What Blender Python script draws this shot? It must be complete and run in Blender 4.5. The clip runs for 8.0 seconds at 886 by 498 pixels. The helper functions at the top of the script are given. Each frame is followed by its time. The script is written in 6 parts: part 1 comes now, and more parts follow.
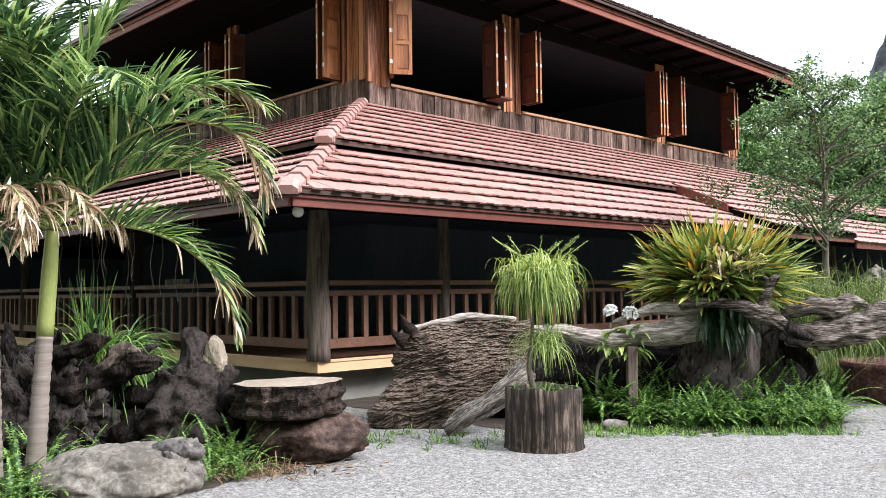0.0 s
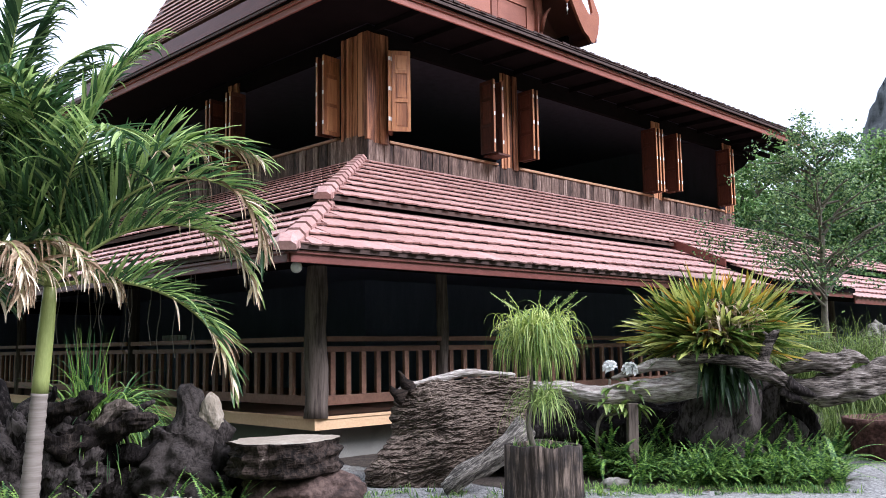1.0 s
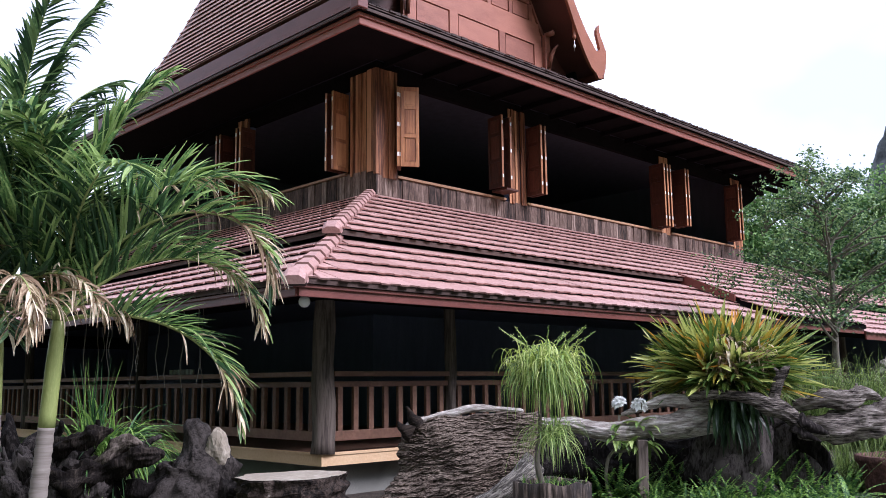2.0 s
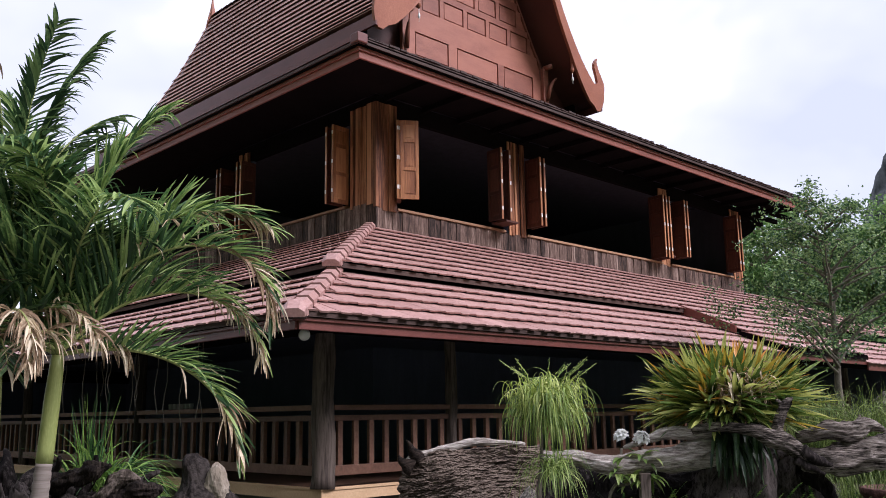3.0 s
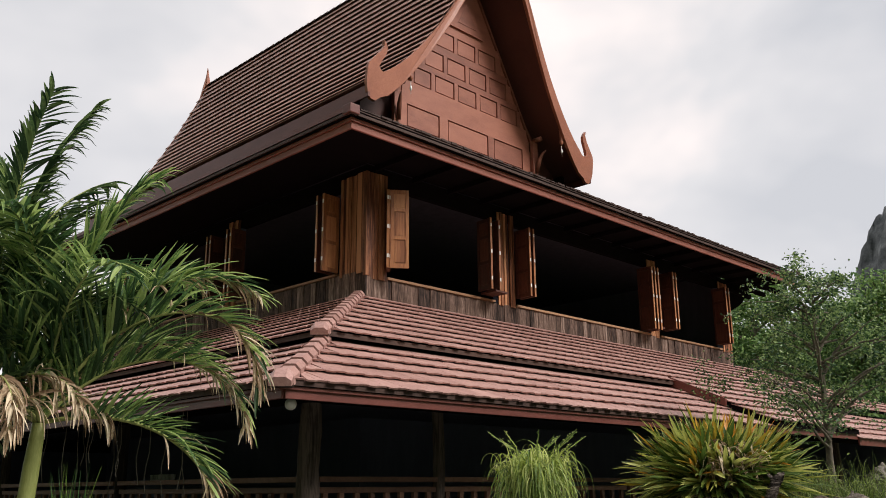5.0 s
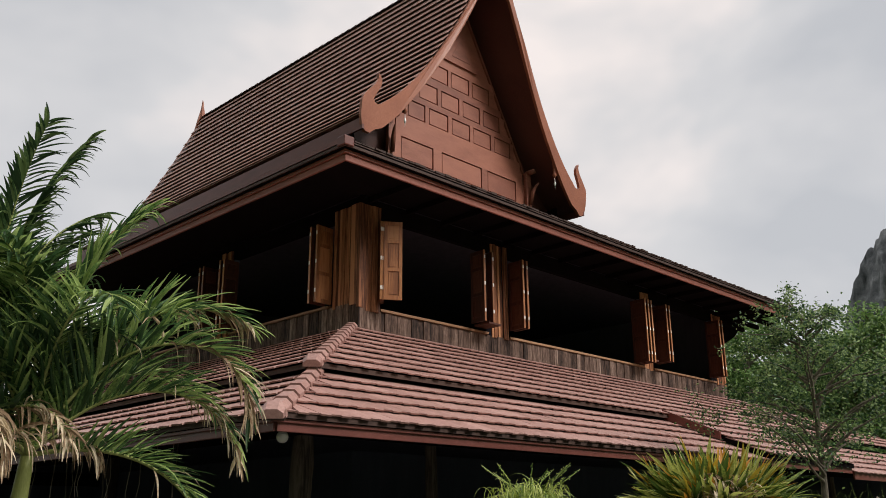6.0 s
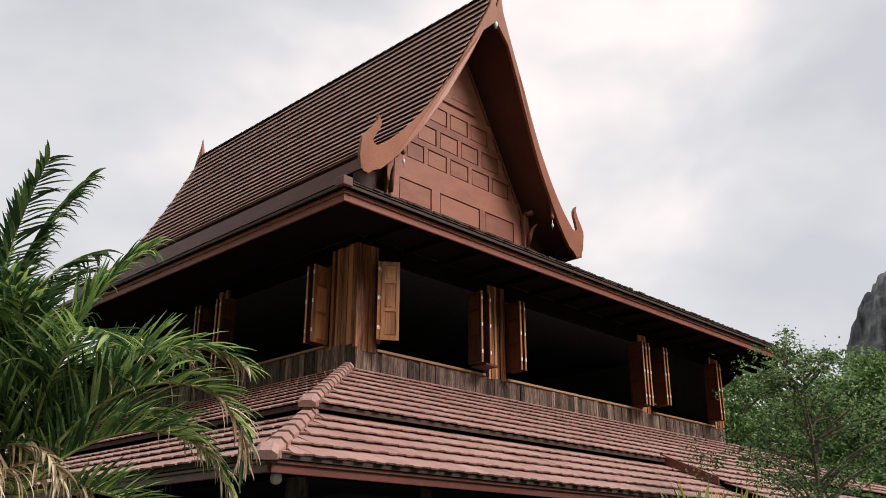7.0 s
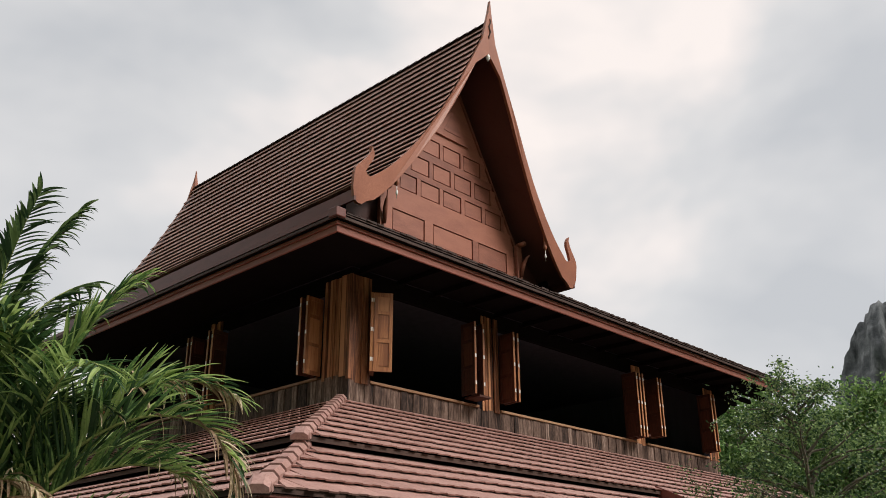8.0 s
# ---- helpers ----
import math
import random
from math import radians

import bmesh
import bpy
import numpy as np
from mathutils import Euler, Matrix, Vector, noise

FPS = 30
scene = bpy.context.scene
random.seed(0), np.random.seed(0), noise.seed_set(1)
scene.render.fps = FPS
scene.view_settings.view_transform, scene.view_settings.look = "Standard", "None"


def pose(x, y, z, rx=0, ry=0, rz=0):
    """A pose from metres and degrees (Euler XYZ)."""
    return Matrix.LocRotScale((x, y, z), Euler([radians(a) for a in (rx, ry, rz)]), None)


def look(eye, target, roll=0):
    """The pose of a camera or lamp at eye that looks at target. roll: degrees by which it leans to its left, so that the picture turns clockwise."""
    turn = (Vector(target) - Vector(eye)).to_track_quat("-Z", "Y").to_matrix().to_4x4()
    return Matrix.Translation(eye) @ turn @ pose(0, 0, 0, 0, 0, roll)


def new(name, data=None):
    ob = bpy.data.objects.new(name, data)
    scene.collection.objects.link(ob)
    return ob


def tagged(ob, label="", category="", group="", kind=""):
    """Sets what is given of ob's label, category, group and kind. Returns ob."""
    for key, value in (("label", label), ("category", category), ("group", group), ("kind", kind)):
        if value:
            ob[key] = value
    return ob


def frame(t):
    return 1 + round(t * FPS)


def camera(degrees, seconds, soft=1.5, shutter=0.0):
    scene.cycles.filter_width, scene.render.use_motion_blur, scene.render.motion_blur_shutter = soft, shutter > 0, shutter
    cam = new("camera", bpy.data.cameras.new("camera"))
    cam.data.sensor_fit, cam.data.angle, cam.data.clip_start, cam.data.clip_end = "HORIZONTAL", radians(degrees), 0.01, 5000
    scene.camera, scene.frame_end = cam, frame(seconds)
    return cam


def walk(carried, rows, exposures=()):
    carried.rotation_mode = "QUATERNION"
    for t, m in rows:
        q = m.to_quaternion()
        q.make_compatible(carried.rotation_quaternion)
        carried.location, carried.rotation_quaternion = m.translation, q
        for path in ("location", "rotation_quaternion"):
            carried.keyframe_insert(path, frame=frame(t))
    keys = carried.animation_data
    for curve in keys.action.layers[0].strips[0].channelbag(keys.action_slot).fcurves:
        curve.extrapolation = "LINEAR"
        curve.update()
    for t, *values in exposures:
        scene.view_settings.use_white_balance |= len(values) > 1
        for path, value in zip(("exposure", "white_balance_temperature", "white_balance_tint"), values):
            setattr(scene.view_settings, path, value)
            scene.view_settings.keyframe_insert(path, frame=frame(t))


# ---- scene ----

# ================= camera =================
LENS = 53.47
EYE = (-7.01, -9.41, 1.5)
# seconds, yaw, pitch, roll in degrees
TURNS = [
    (0.0, -44.787, 2.77, 0.72), (0.5, -45.052, 4.49, 0.73), (1.0, -44.888, 6.39, 0.785), (1.5, -44.615, 7.61, 0.64),
    (3.0, -44.333, 10.76, 0.865), (3.5, -44.618, 11.8, 0.93), (4.0, -44.828, 12.915, 0.73), (4.5, -44.926, 14.206, 0.498),
    (6.0, -45.59, 17.334, 0.42), (6.5, -45.658, 18.746, 0.128), (7.0, -45.91, 19.97, -0.03), (7.5, -46.35, 21.004, 0.165),
    (8.0, -46.287, 21.986, 0.25)]
EXPOSURES = [
    (0.0, 1.27, 5900, 14), (0.5, 1.22, 5680, 15), (1.0, 1.05, 5450, 18), (1.5, 0.96, 5250, 20), (3.0, 0.40, 5750, 23), (3.5, 0.35, 5880, 23),
    (4.0, 0.26, 6360, 17), (4.5, 0.21, 6580, 15), (6.0, -0.14, 6560, 13), (6.5, 0.00, 6520, 13), (7.0, 0.06, 6520, 14), (7.5, 0.08, 6560, 12), (8.0, -0.06, 6580, 12)]
cam = camera(LENS, 8.0, soft=0.9)
walk(cam, [(t, pose(*EYE, 90 + p, r, y)) for t, y, p, r in TURNS], EXPOSURES)

# ================= light =================
SUN_AZ, SUN_EL = radians(160), radians(42)   # compass way of the veiled sun, from +y towards +x
world = bpy.data.worlds.new("overcast_sky")
scene.world = world
world.use_nodes = True
wt = world.node_tree
wt.nodes.clear()


def wnode(kind):
    return wt.nodes.new(kind)


sky = wnode("ShaderNodeTexSky")
sky.sky_type, sky.sun_disc, sky.sun_elevation, sky.sun_rotation = "NISHITA", False, SUN_EL, SUN_AZ
coord = wnode("ShaderNodeTexCoord")
squash = wnode("ShaderNodeMapping")
squash.inputs["Scale"].default_value = (1.0, 1.0, 1.7)
squash.inputs["Location"].default_value = (0.55, 0.3, 0.15)
clouds = wnode("ShaderNodeTexNoise")
clouds.inputs["Scale"].default_value = 2.9
clouds.inputs["Detail"].default_value = 4.0
clouds.inputs["Roughness"].default_value = 0.5
clouds.inputs["Distortion"].default_value = 0.15
ramp = wnode("ShaderNodeValToRGB")
ramp.color_ramp.elements[0].position, ramp.color_ramp.elements[0].color = 0.34, (0.49, 0.508, 0.52, 1)
ramp.color_ramp.elements[1].position, ramp.color_ramp.elements[1].color = 0.66, (0.84, 0.78, 0.735, 1)
mid = ramp.color_ramp.elements.new(0.5)
mid.color = (0.61, 0.615, 0.61, 1)
sky_low = wnode("ShaderNodeMixRGB")
sky_low.blend_type = "MULTIPLY"
sky_low.inputs["Fac"].default_value = 1.0
sky_low.inputs["Color2"].default_value = (0.1, 0.1, 0.1, 1)
veil = wnode("ShaderNodeMixRGB")
veil.inputs["Fac"].default_value = 0.9
bg = wnode("ShaderNodeBackground")
bg.inputs["Strength"].default_value = 1.30
wout = wnode("ShaderNodeOutputWorld")
wt.links.new(coord.outputs["Generated"], squash.inputs["Vector"])
wt.links.new(squash.outputs["Vector"], clouds.inputs["Vector"])
wt.links.new(clouds.outputs["Fac"], ramp.inputs["Fac"])
wt.links.new(sky.outputs["Color"], sky_low.inputs["Color1"])
wt.links.new(sky_low.outputs["Color"], veil.inputs["Color1"])
wt.links.new(ramp.outputs["Color"], veil.inputs["Color2"])
# an overcast dome is brighter overhead than towards the horizon
apart = wnode("ShaderNodeSeparateXYZ")
dome = wnode("ShaderNodeMapRange")
dome.inputs["From Min"].default_value, dome.inputs["From Max"].default_value = 0.62, 1.0
dome.inputs["To Min"].default_value, dome.inputs["To Max"].default_value = 1.0, 1.8
lit = wnode("ShaderNodeVectorMath")
lit.operation = "SCALE"
wt.links.new(coord.outputs["Generated"], apart.inputs["Vector"])
wt.links.new(apart.outputs["Z"], dome.inputs["Value"])
wt.links.new(veil.outputs["Color"], lit.inputs[0])
wt.links.new(dome.outputs["Result"], lit.inputs["Scale"])
wt.links.new(lit.outputs["Vector"], bg.inputs["Color"])
wt.links.new(bg.outputs["Background"], wout.inputs["Surface"])

sun_data = bpy.data.lights.new("sun", "SUN")
sun_data.energy, sun_data.angle, sun_data.color = 3.3, radians(24), (1.0, 0.95, 0.88)
sun = new("sun", sun_data)
sun_dir = Vector((math.sin(SUN_AZ) * math.cos(SUN_EL), math.cos(SUN_AZ) * math.cos(SUN_EL), math.sin(SUN_EL)))
sun.matrix_world = look(sun_dir * 60, (0, 0, 0))


# ================= materials =================
def surf(name, colors, scale=3.0, stretch=(1, 1, 1), rough=0.7, bump=0.3, fine=40.0, spread=0.25, gloss=0.3,
         coat=0.0, island=False, stain=None, bump_dist=0.01, ramp_w=0.26, turn=(0, 0, 0)):
    """A procedural surface: a ramp over two noises (large blotches, fine grain), random per object or island, and relief."""
    m = bpy.data.materials.new(name)
    m.use_nodes = True
    nt = m.node_tree
    b = nt.nodes["Principled BSDF"]
    tc = nt.nodes.new("ShaderNodeTexCoord")
    mp = nt.nodes.new("ShaderNodeMapping")
    mp.vector_type = "TEXTURE"
    mp.inputs["Rotation"].default_value = [radians(a) for a in turn]
    mp.inputs["Scale"].default_value = [1 / k for k in stretch]
    nt.links.new(tc.outputs["Object"], mp.inputs["Vector"])
    if island:
        rnd = nt.nodes.new("ShaderNodeNewGeometry").outputs["Random Per Island"]
    else:
        rnd = nt.nodes.new("ShaderNodeObjectInfo").outputs["Random"]
    off = nt.nodes.new("ShaderNodeVectorMath")
    off.operation = "MULTIPLY_ADD"
    off.inputs[0].default_value = (17.0, 9.0, 23.0)
    comb = nt.nodes.new("ShaderNodeCombineXYZ")
    for k in range(3):
        nt.links.new(rnd, comb.inputs[k])
    nt.links.new(comb.outputs[0], off.inputs[1])
    nt.links.new(mp.outputs["Vector"], off.inputs[2])
    big = nt.nodes.new("ShaderNodeTexNoise")
    big.inputs["Scale"].default_value, big.inputs["Detail"].default_value, big.inputs["Roughness"].default_value = scale, 5.0, 0.6
    small = nt.nodes.new("ShaderNodeTexNoise")
    small.inputs["Scale"].default_value, small.inputs["Detail"].default_value, small.inputs["Roughness"].default_value = fine, 4.0, 0.65
    nt.links.new(off.outputs[0], big.inputs["Vector"])
    nt.links.new(off.outputs[0], small.inputs["Vector"])
    add = nt.nodes.new("ShaderNodeMath")
    add.operation = "MULTIPLY_ADD"
    add.inputs[1].default_value = 0.55
    nt.links.new(small.outputs["Fac"], add.inputs[0])
    half = nt.nodes.new("ShaderNodeMath")
    half.operation = "MULTIPLY"
    half.inputs[1].default_value = 0.45
    nt.links.new(big.outputs["Fac"], half.inputs[0])
    nt.links.new(half.outputs[0], add.inputs[2])
    tilt = nt.nodes.new("ShaderNodeMath")
    tilt.operation = "MULTIPLY_ADD"
    tilt.inputs[1].default_value = spread
    nt.links.new(rnd, tilt.inputs[0])
    shift = nt.nodes.new("ShaderNodeMath")
    shift.operation = "SUBTRACT"
    shift.inputs[1].default_value = spread / 2
    nt.links.new(add.outputs[0], shift.inputs[0])
    nt.links.new(shift.outputs[0], tilt.inputs[2])
    cr = nt.nodes.new("ShaderNodeValToRGB")
    els = cr.color_ramp.elements
    while len(els) < len(colors):
        els.new(0.5)
    for k, c in enumerate(colors):
        els[k].position = 0.5 - ramp_w / 2 + ramp_w * k / max(1, len(colors) - 1)
        els[k].color = (*c, 1)
    nt.links.new(tilt.outputs[0], cr.inputs["Fac"])
    col = cr.outputs["Color"]
    if stain:
        sn = nt.nodes.new("ShaderNodeTexNoise")
        sn.inputs["Scale"].default_value, sn.inputs["Detail"].default_value = stain[1], 6.0
        nt.links.new(tc.outputs["Object"], sn.inputs["Vector"])
        sr = nt.nodes.new("ShaderNodeValToRGB")
        sr.color_ramp.elements[0].position, sr.color_ramp.elements[1].position = stain[2], stain[2] + 0.15
        nt.links.new(sn.outputs["Fac"], sr.inputs["Fac"])
        mx = nt.nodes.new("ShaderNodeMixRGB")
        mx.inputs["Color2"].default_value = (*stain[0], 1)
        nt.links.new(sr.outputs["Color"], mx.inputs["Fac"])
        nt.links.new(col, mx.inputs["Color1"])
        col = mx.outputs["Color"]
    nt.links.new(col, b.inputs["Base Color"])
    b.inputs["Roughness"].default_value = rough
    b.inputs["Specular IOR Level"].default_value = gloss
    b.inputs["Coat Weight"].default_value = coat
    b.inputs["Coat Roughness"].default_value = 0.25
    bp = nt.nodes.new("ShaderNodeBump")
    bp.inputs["Strength"].default_value, bp.inputs["Distance"].default_value = bump, bump_dist
    nt.links.new(add.outputs[0], bp.inputs["Height"])
    nt.links.new(bp.outputs["Normal"], b.inputs["Normal"])
    return m


def leafy(name, colors, rough=0.45, through_light=0.35, scale=2.0, spread=0.5, gloss=0.4):
    """Foliage: colour varied from leaf to leaf, some light passing through."""
    m = surf(name, colors, scale=scale, rough=rough, bump=0.15, fine=30.0, spread=spread, gloss=gloss, island=True)
    nt = m.node_tree
    b = nt.nodes["Principled BSDF"]
    out = nt.nodes["Material Output"]
    tr = nt.nodes.new("ShaderNodeBsdfTranslucent")
    mx = nt.nodes.new("ShaderNodeMixShader")
    mx.inputs["Fac"].default_value = through_light
    nt.links.new(b.inputs["Base Color"].links[0].from_socket, tr.inputs["Color"])
    nt.links.new(b.outputs[0], mx.inputs[1])
    nt.links.new(tr.outputs[0], mx.inputs[2])
    nt.links.new(mx.outputs[0], out.inputs["Surface"])
    return m


TILE = surf("terracotta_tile", [(0.27, 0.143, 0.119), (0.355, 0.20, 0.17), (0.435, 0.26, 0.225)], 1.5, rough=0.5, fine=25, spread=0.16, gloss=0.5, bump=0.25,
            stain=((0.20, 0.12, 0.10), 3.0, 0.66))
TILE_JOINED = surf("terracotta_tile_field", [(0.27, 0.143, 0.119), (0.355, 0.20, 0.17), (0.435, 0.26, 0.225)], 1.5, rough=0.5, fine=25, spread=0.16, gloss=0.5,
                   bump=0.25, island=True, stain=((0.20, 0.12, 0.10), 3.0, 0.66))
ROOF_DARK = surf("brown_roof_tile", [(0.24, 0.122, 0.098), (0.315, 0.166, 0.135), (0.39, 0.214, 0.178)], 1.2, rough=0.55, fine=20, spread=0.16, gloss=0.4, island=True)
EDGE_DARK = surf("dark_tile_edge", [(0.036, 0.020, 0.016), (0.078, 0.044, 0.034)], 2.0, rough=0.7, fine=30)
# near-black: the deep shade under roofs and eaves is put into this colour
DECK = surf("shade_dark_roof_boards", [(0.005, 0.004, 0.0042), (0.009, 0.007, 0.0075)], 2.0, stretch=(1, 1, 1), rough=0.95, gloss=0.02)
FASCIA = surf("red_brown_painted_wood", [(0.098, 0.026, 0.020), (0.132, 0.037, 0.028), (0.168, 0.051, 0.039)], 1.2, stretch=(1, 1, 4), rough=0.45, fine=30, gloss=0.5, spread=0.1, bump=0.15)
EAVE_RED = surf("lighter_red_eave_wood", [(0.165, 0.050, 0.033), (0.225, 0.072, 0.048), (0.285, 0.098, 0.066)], 1.2, stretch=(1, 1, 4), rough=0.5, fine=30, gloss=0.4, spread=0.1, bump=0.15)
BARGE = surf("orange_brown_painted_wood", [(0.26, 0.085, 0.045), (0.33, 0.115, 0.062), (0.40, 0.15, 0.085)], 1.2, rough=0.45, fine=30, gloss=0.5, spread=0.15, bump=0.15)
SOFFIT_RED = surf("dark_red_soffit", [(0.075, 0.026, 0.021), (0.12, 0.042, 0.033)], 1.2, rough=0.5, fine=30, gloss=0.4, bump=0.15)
GABLE = surf("red_brown_gable_wood", [(0.19, 0.060, 0.036), (0.275, 0.094, 0.057), (0.35, 0.128, 0.079)], 1.5, stretch=(1, 1, 3), rough=0.5, fine=40, spread=0.2, gloss=0.45)
# dark red with the shade on the folded leaves' faces put into it
SHUTTER_RED = surf("dark_red_shaded_wood", [(0.045, 0.014, 0.009), (0.085, 0.027, 0.016), (0.13, 0.045, 0.027)], 3.0, stretch=(6, 6, 0.7), rough=0.5, fine=18, spread=0.2)
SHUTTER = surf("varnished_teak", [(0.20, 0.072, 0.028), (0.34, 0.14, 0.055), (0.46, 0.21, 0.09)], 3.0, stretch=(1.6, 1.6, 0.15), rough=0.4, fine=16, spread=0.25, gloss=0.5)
PIER = surf("weathered_teak_boards", [(0.07, 0.023, 0.010), (0.25, 0.10, 0.045), (0.46, 0.215, 0.105)], 3.0, stretch=(2.6, 2.6, 0.13), rough=0.6, fine=14, spread=0.30, bump=0.6)
PLANK = surf("reclaimed_grey_planks", [(0.010, 0.006, 0.005), (0.048, 0.028, 0.021), (0.10, 0.062, 0.047), (0.165, 0.108, 0.084), (0.31, 0.225, 0.185)], 3.4, stretch=(3.6, 3.6, 0.34), rough=0.85, fine=15,
             spread=0.20, bump=1.0, bump_dist=0.02, ramp_w=0.34)
SILL = surf("sill_wood", [(0.22, 0.115, 0.06), (0.36, 0.21, 0.12)], 2.0, stretch=(1, 1, 5), rough=0.6)
POST = surf("grey_weathered_post_wood", [(0.016, 0.011, 0.009), (0.055, 0.040, 0.032), (0.135, 0.104, 0.084)], 4.0, stretch=(2.4, 2.4, 0.16), rough=0.85, fine=14, bump=0.9)
RAIL = surf("brown_rail_wood", [(0.080, 0.038, 0.024), (0.145, 0.072, 0.045), (0.225, 0.12, 0.078)], 3.0, stretch=(1, 1, 1), rough=0.6, fine=22, spread=0.3, ramp_w=0.5)
FLOOR_EDGE = surf("ochre_painted_board", [(0.50, 0.32, 0.175), (0.60, 0.41, 0.24)], 1.0, rough=0.6, fine=30, bump=0.1, spread=0.05)
# bluish: veiling glare over the dark interior is put into this wood's colour
INSIDE = surf("glare_tinted_inner_wood", [(0.075, 0.088, 0.14), (0.11, 0.127, 0.20)], 1.5, stretch=(3, 3, 0.6), rough=0.8)
# lightened wood: the glare that lifts the room's blacks is in this tone
INSIDE_UP = surf("glare_lifted_room_wood", [(0.055, 0.052, 0.064), (0.085, 0.080, 0.098)], 1.5, stretch=(3, 3, 0.6), rough=0.85, gloss=0.1)
CONCRETE = surf("pale_concrete", [(0.20, 0.19, 0.165), (0.30, 0.285, 0.255)], 2.0, rough=0.85, fine=50, stain=((0.13, 0.12, 0.105), 1.3, 0.55))
HINGE = surf("white_metal_hinge", [(0.68, 0.67, 0.64), (0.80, 0.80, 0.78)], 8.0, rough=0.35, bump=0.05)
GRAVEL = surf("gravel_ground", [(0.085, 0.081, 0.075), (0.215, 0.208, 0.196), (0.44, 0.428, 0.408)], 26.0, rough=0.9, fine=80.0, spread=0.0, ramp_w=0.24, bump=1.0, bump_dist=0.03,
              stain=((0.12, 0.11, 0.07), 0.55, 0.6))
TURF = surf("dull_turf", [(0.035, 0.045, 0.018), (0.06, 0.075, 0.03), (0.10, 0.10, 0.05)], 0.6, rough=0.95, fine=18, spread=0.0, bump=1.0, bump_dist=0.03)
DRIFT = surf("weathered_driftwood", [(0.014, 0.011, 0.009), (0.145, 0.120, 0.102), (0.33, 0.288, 0.250), (0.56, 0.51, 0.455)], 3.0, stretch=(0.8, 0.8, 7), rough=0.85, fine=13, bump=1.0, bump_dist=0.05, gloss=0.10, ramp_w=0.30)
DARKWOOD = surf("dark_rotten_wood", [(0.005, 0.0042, 0.004), (0.016, 0.013, 0.012), (0.085, 0.071, 0.065)], 3.0, stretch=(2.2, 2.2, 0.7), rough=0.85, fine=14, bump=1.0, bump_dist=0.03, gloss=0.04)
ROOTWOOD = surf("brown_root_wood", [(0.012, 0.009, 0.008), (0.055, 0.042, 0.034), (0.16, 0.128, 0.107)], 3.0, stretch=(3, 3, 0.5), rough=0.9, fine=14, bump=1.0, bump_dist=0.03, gloss=0.12)
PALE_LIMB = surf("bare_bleached_limb", [(0.05, 0.042, 0.035), (0.30, 0.265, 0.225), (0.55, 0.50, 0.44)], 3.0, stretch=(1.2, 1.2, 8), turn=(-24, -24, 0), rough=0.85, fine=15, bump=1.0, bump_dist=0.02)
STUMP = surf("stump_bark", [(0.03, 0.021, 0.015), (0.20, 0.15, 0.115), (0.44, 0.355, 0.275)], 3.0, stretch=(2.8, 2.8, 0.22), rough=0.85, fine=14, bump=1.0, bump_dist=0.03,
             stain=((0.022, 0.017, 0.014), 5.5, 0.47))
SLABWOOD = surf("furrowed_slab_wood", [(0.008, 0.0055, 0.0042), (0.046, 0.032, 0.024), (0.175, 0.134, 0.106)], 3.0, stretch=(1.2, 1.2, 7), turn=(-13, -13, 0), rough=0.9, fine=15, bump=1.0, bump_dist=0.03, gloss=0.12)
CUTWOOD = surf("cut_wood_top", [(0.22, 0.18, 0.135), (0.42, 0.37, 0.30)], 3.0, rough=0.8, fine=20, bump=0.6)
ROCK_DARK = surf("dark_petrified_rock", [(0.006, 0.005, 0.0045), (0.014, 0.0115, 0.010), (0.046, 0.038, 0.034)], 3.0, rough=0.6, fine=30, bump=1.0, bump_dist=0.03, gloss=0.04)
ROCK_BROWN = surf("brown_laterite_rock", [(0.010, 0.007, 0.006), (0.040, 0.025, 0.020), (0.105, 0.070, 0.057)], 3.0, rough=0.75, fine=14, bump=1.0, bump_dist=0.03, gloss=0.12)
LOG_BARK = surf("speckled_log_bark", [(0.008, 0.006, 0.005), (0.04, 0.028, 0.022), (0.075, 0.055, 0.045), (0.30, 0.25, 0.21)], 4.0, rough=0.85, fine=26, bump=1.0, bump_dist=0.04, gloss=0.12, ramp_w=0.30)
MOP_TIP = leafy("pale_curled_leaf", [(0.28, 0.36, 0.06), (0.42, 0.50, 0.12), (0.58, 0.62, 0.22)])
ROCK_RED = surf("reddish_laterite_rock", [(0.035, 0.018, 0.014), (0.10, 0.052, 0.040), (0.19, 0.115, 0.09)], 3.0, rough=0.8, fine=18, bump=1.0, bump_dist=0.03, gloss=0.12)
ROCK_GREY = surf("grey_mottled_rock", [(0.03, 0.027, 0.025), (0.15, 0.137, 0.125), (0.34, 0.315, 0.28)], 3.0, rough=0.75, fine=16, bump=0.9, bump_dist=0.02)
ROCK_PALE = surf("pale_limestone_rock", [(0.09, 0.080, 0.066), (0.19, 0.172, 0.145), (0.31, 0.287, 0.25)], 2.5, rough=0.8, fine=22, bump=0.9, bump_dist=0.02,
                 stain=((0.12, 0.10, 0.08), 3.0, 0.6))
PALM_LEAF = leafy("palm_leaflet", [(0.045, 0.10, 0.036), (0.14, 0.255, 0.075), (0.36, 0.48, 0.16)], through_light=0.42, spread=0.7)
# darker copy for the second palm: its backlit darkness is in the colour
PALM_BACKLIT = leafy("backlit_palm_leaflet", [(0.028, 0.062, 0.026), (0.07, 0.135, 0.05), (0.17, 0.25, 0.095)], through_light=0.3, spread=0.6)
PALM_DRY = leafy("dry_palm_leaflet", [(0.26, 0.17, 0.10), (0.54, 0.42, 0.27), (0.74, 0.63, 0.46)], rough=0.7, through_light=0.25)
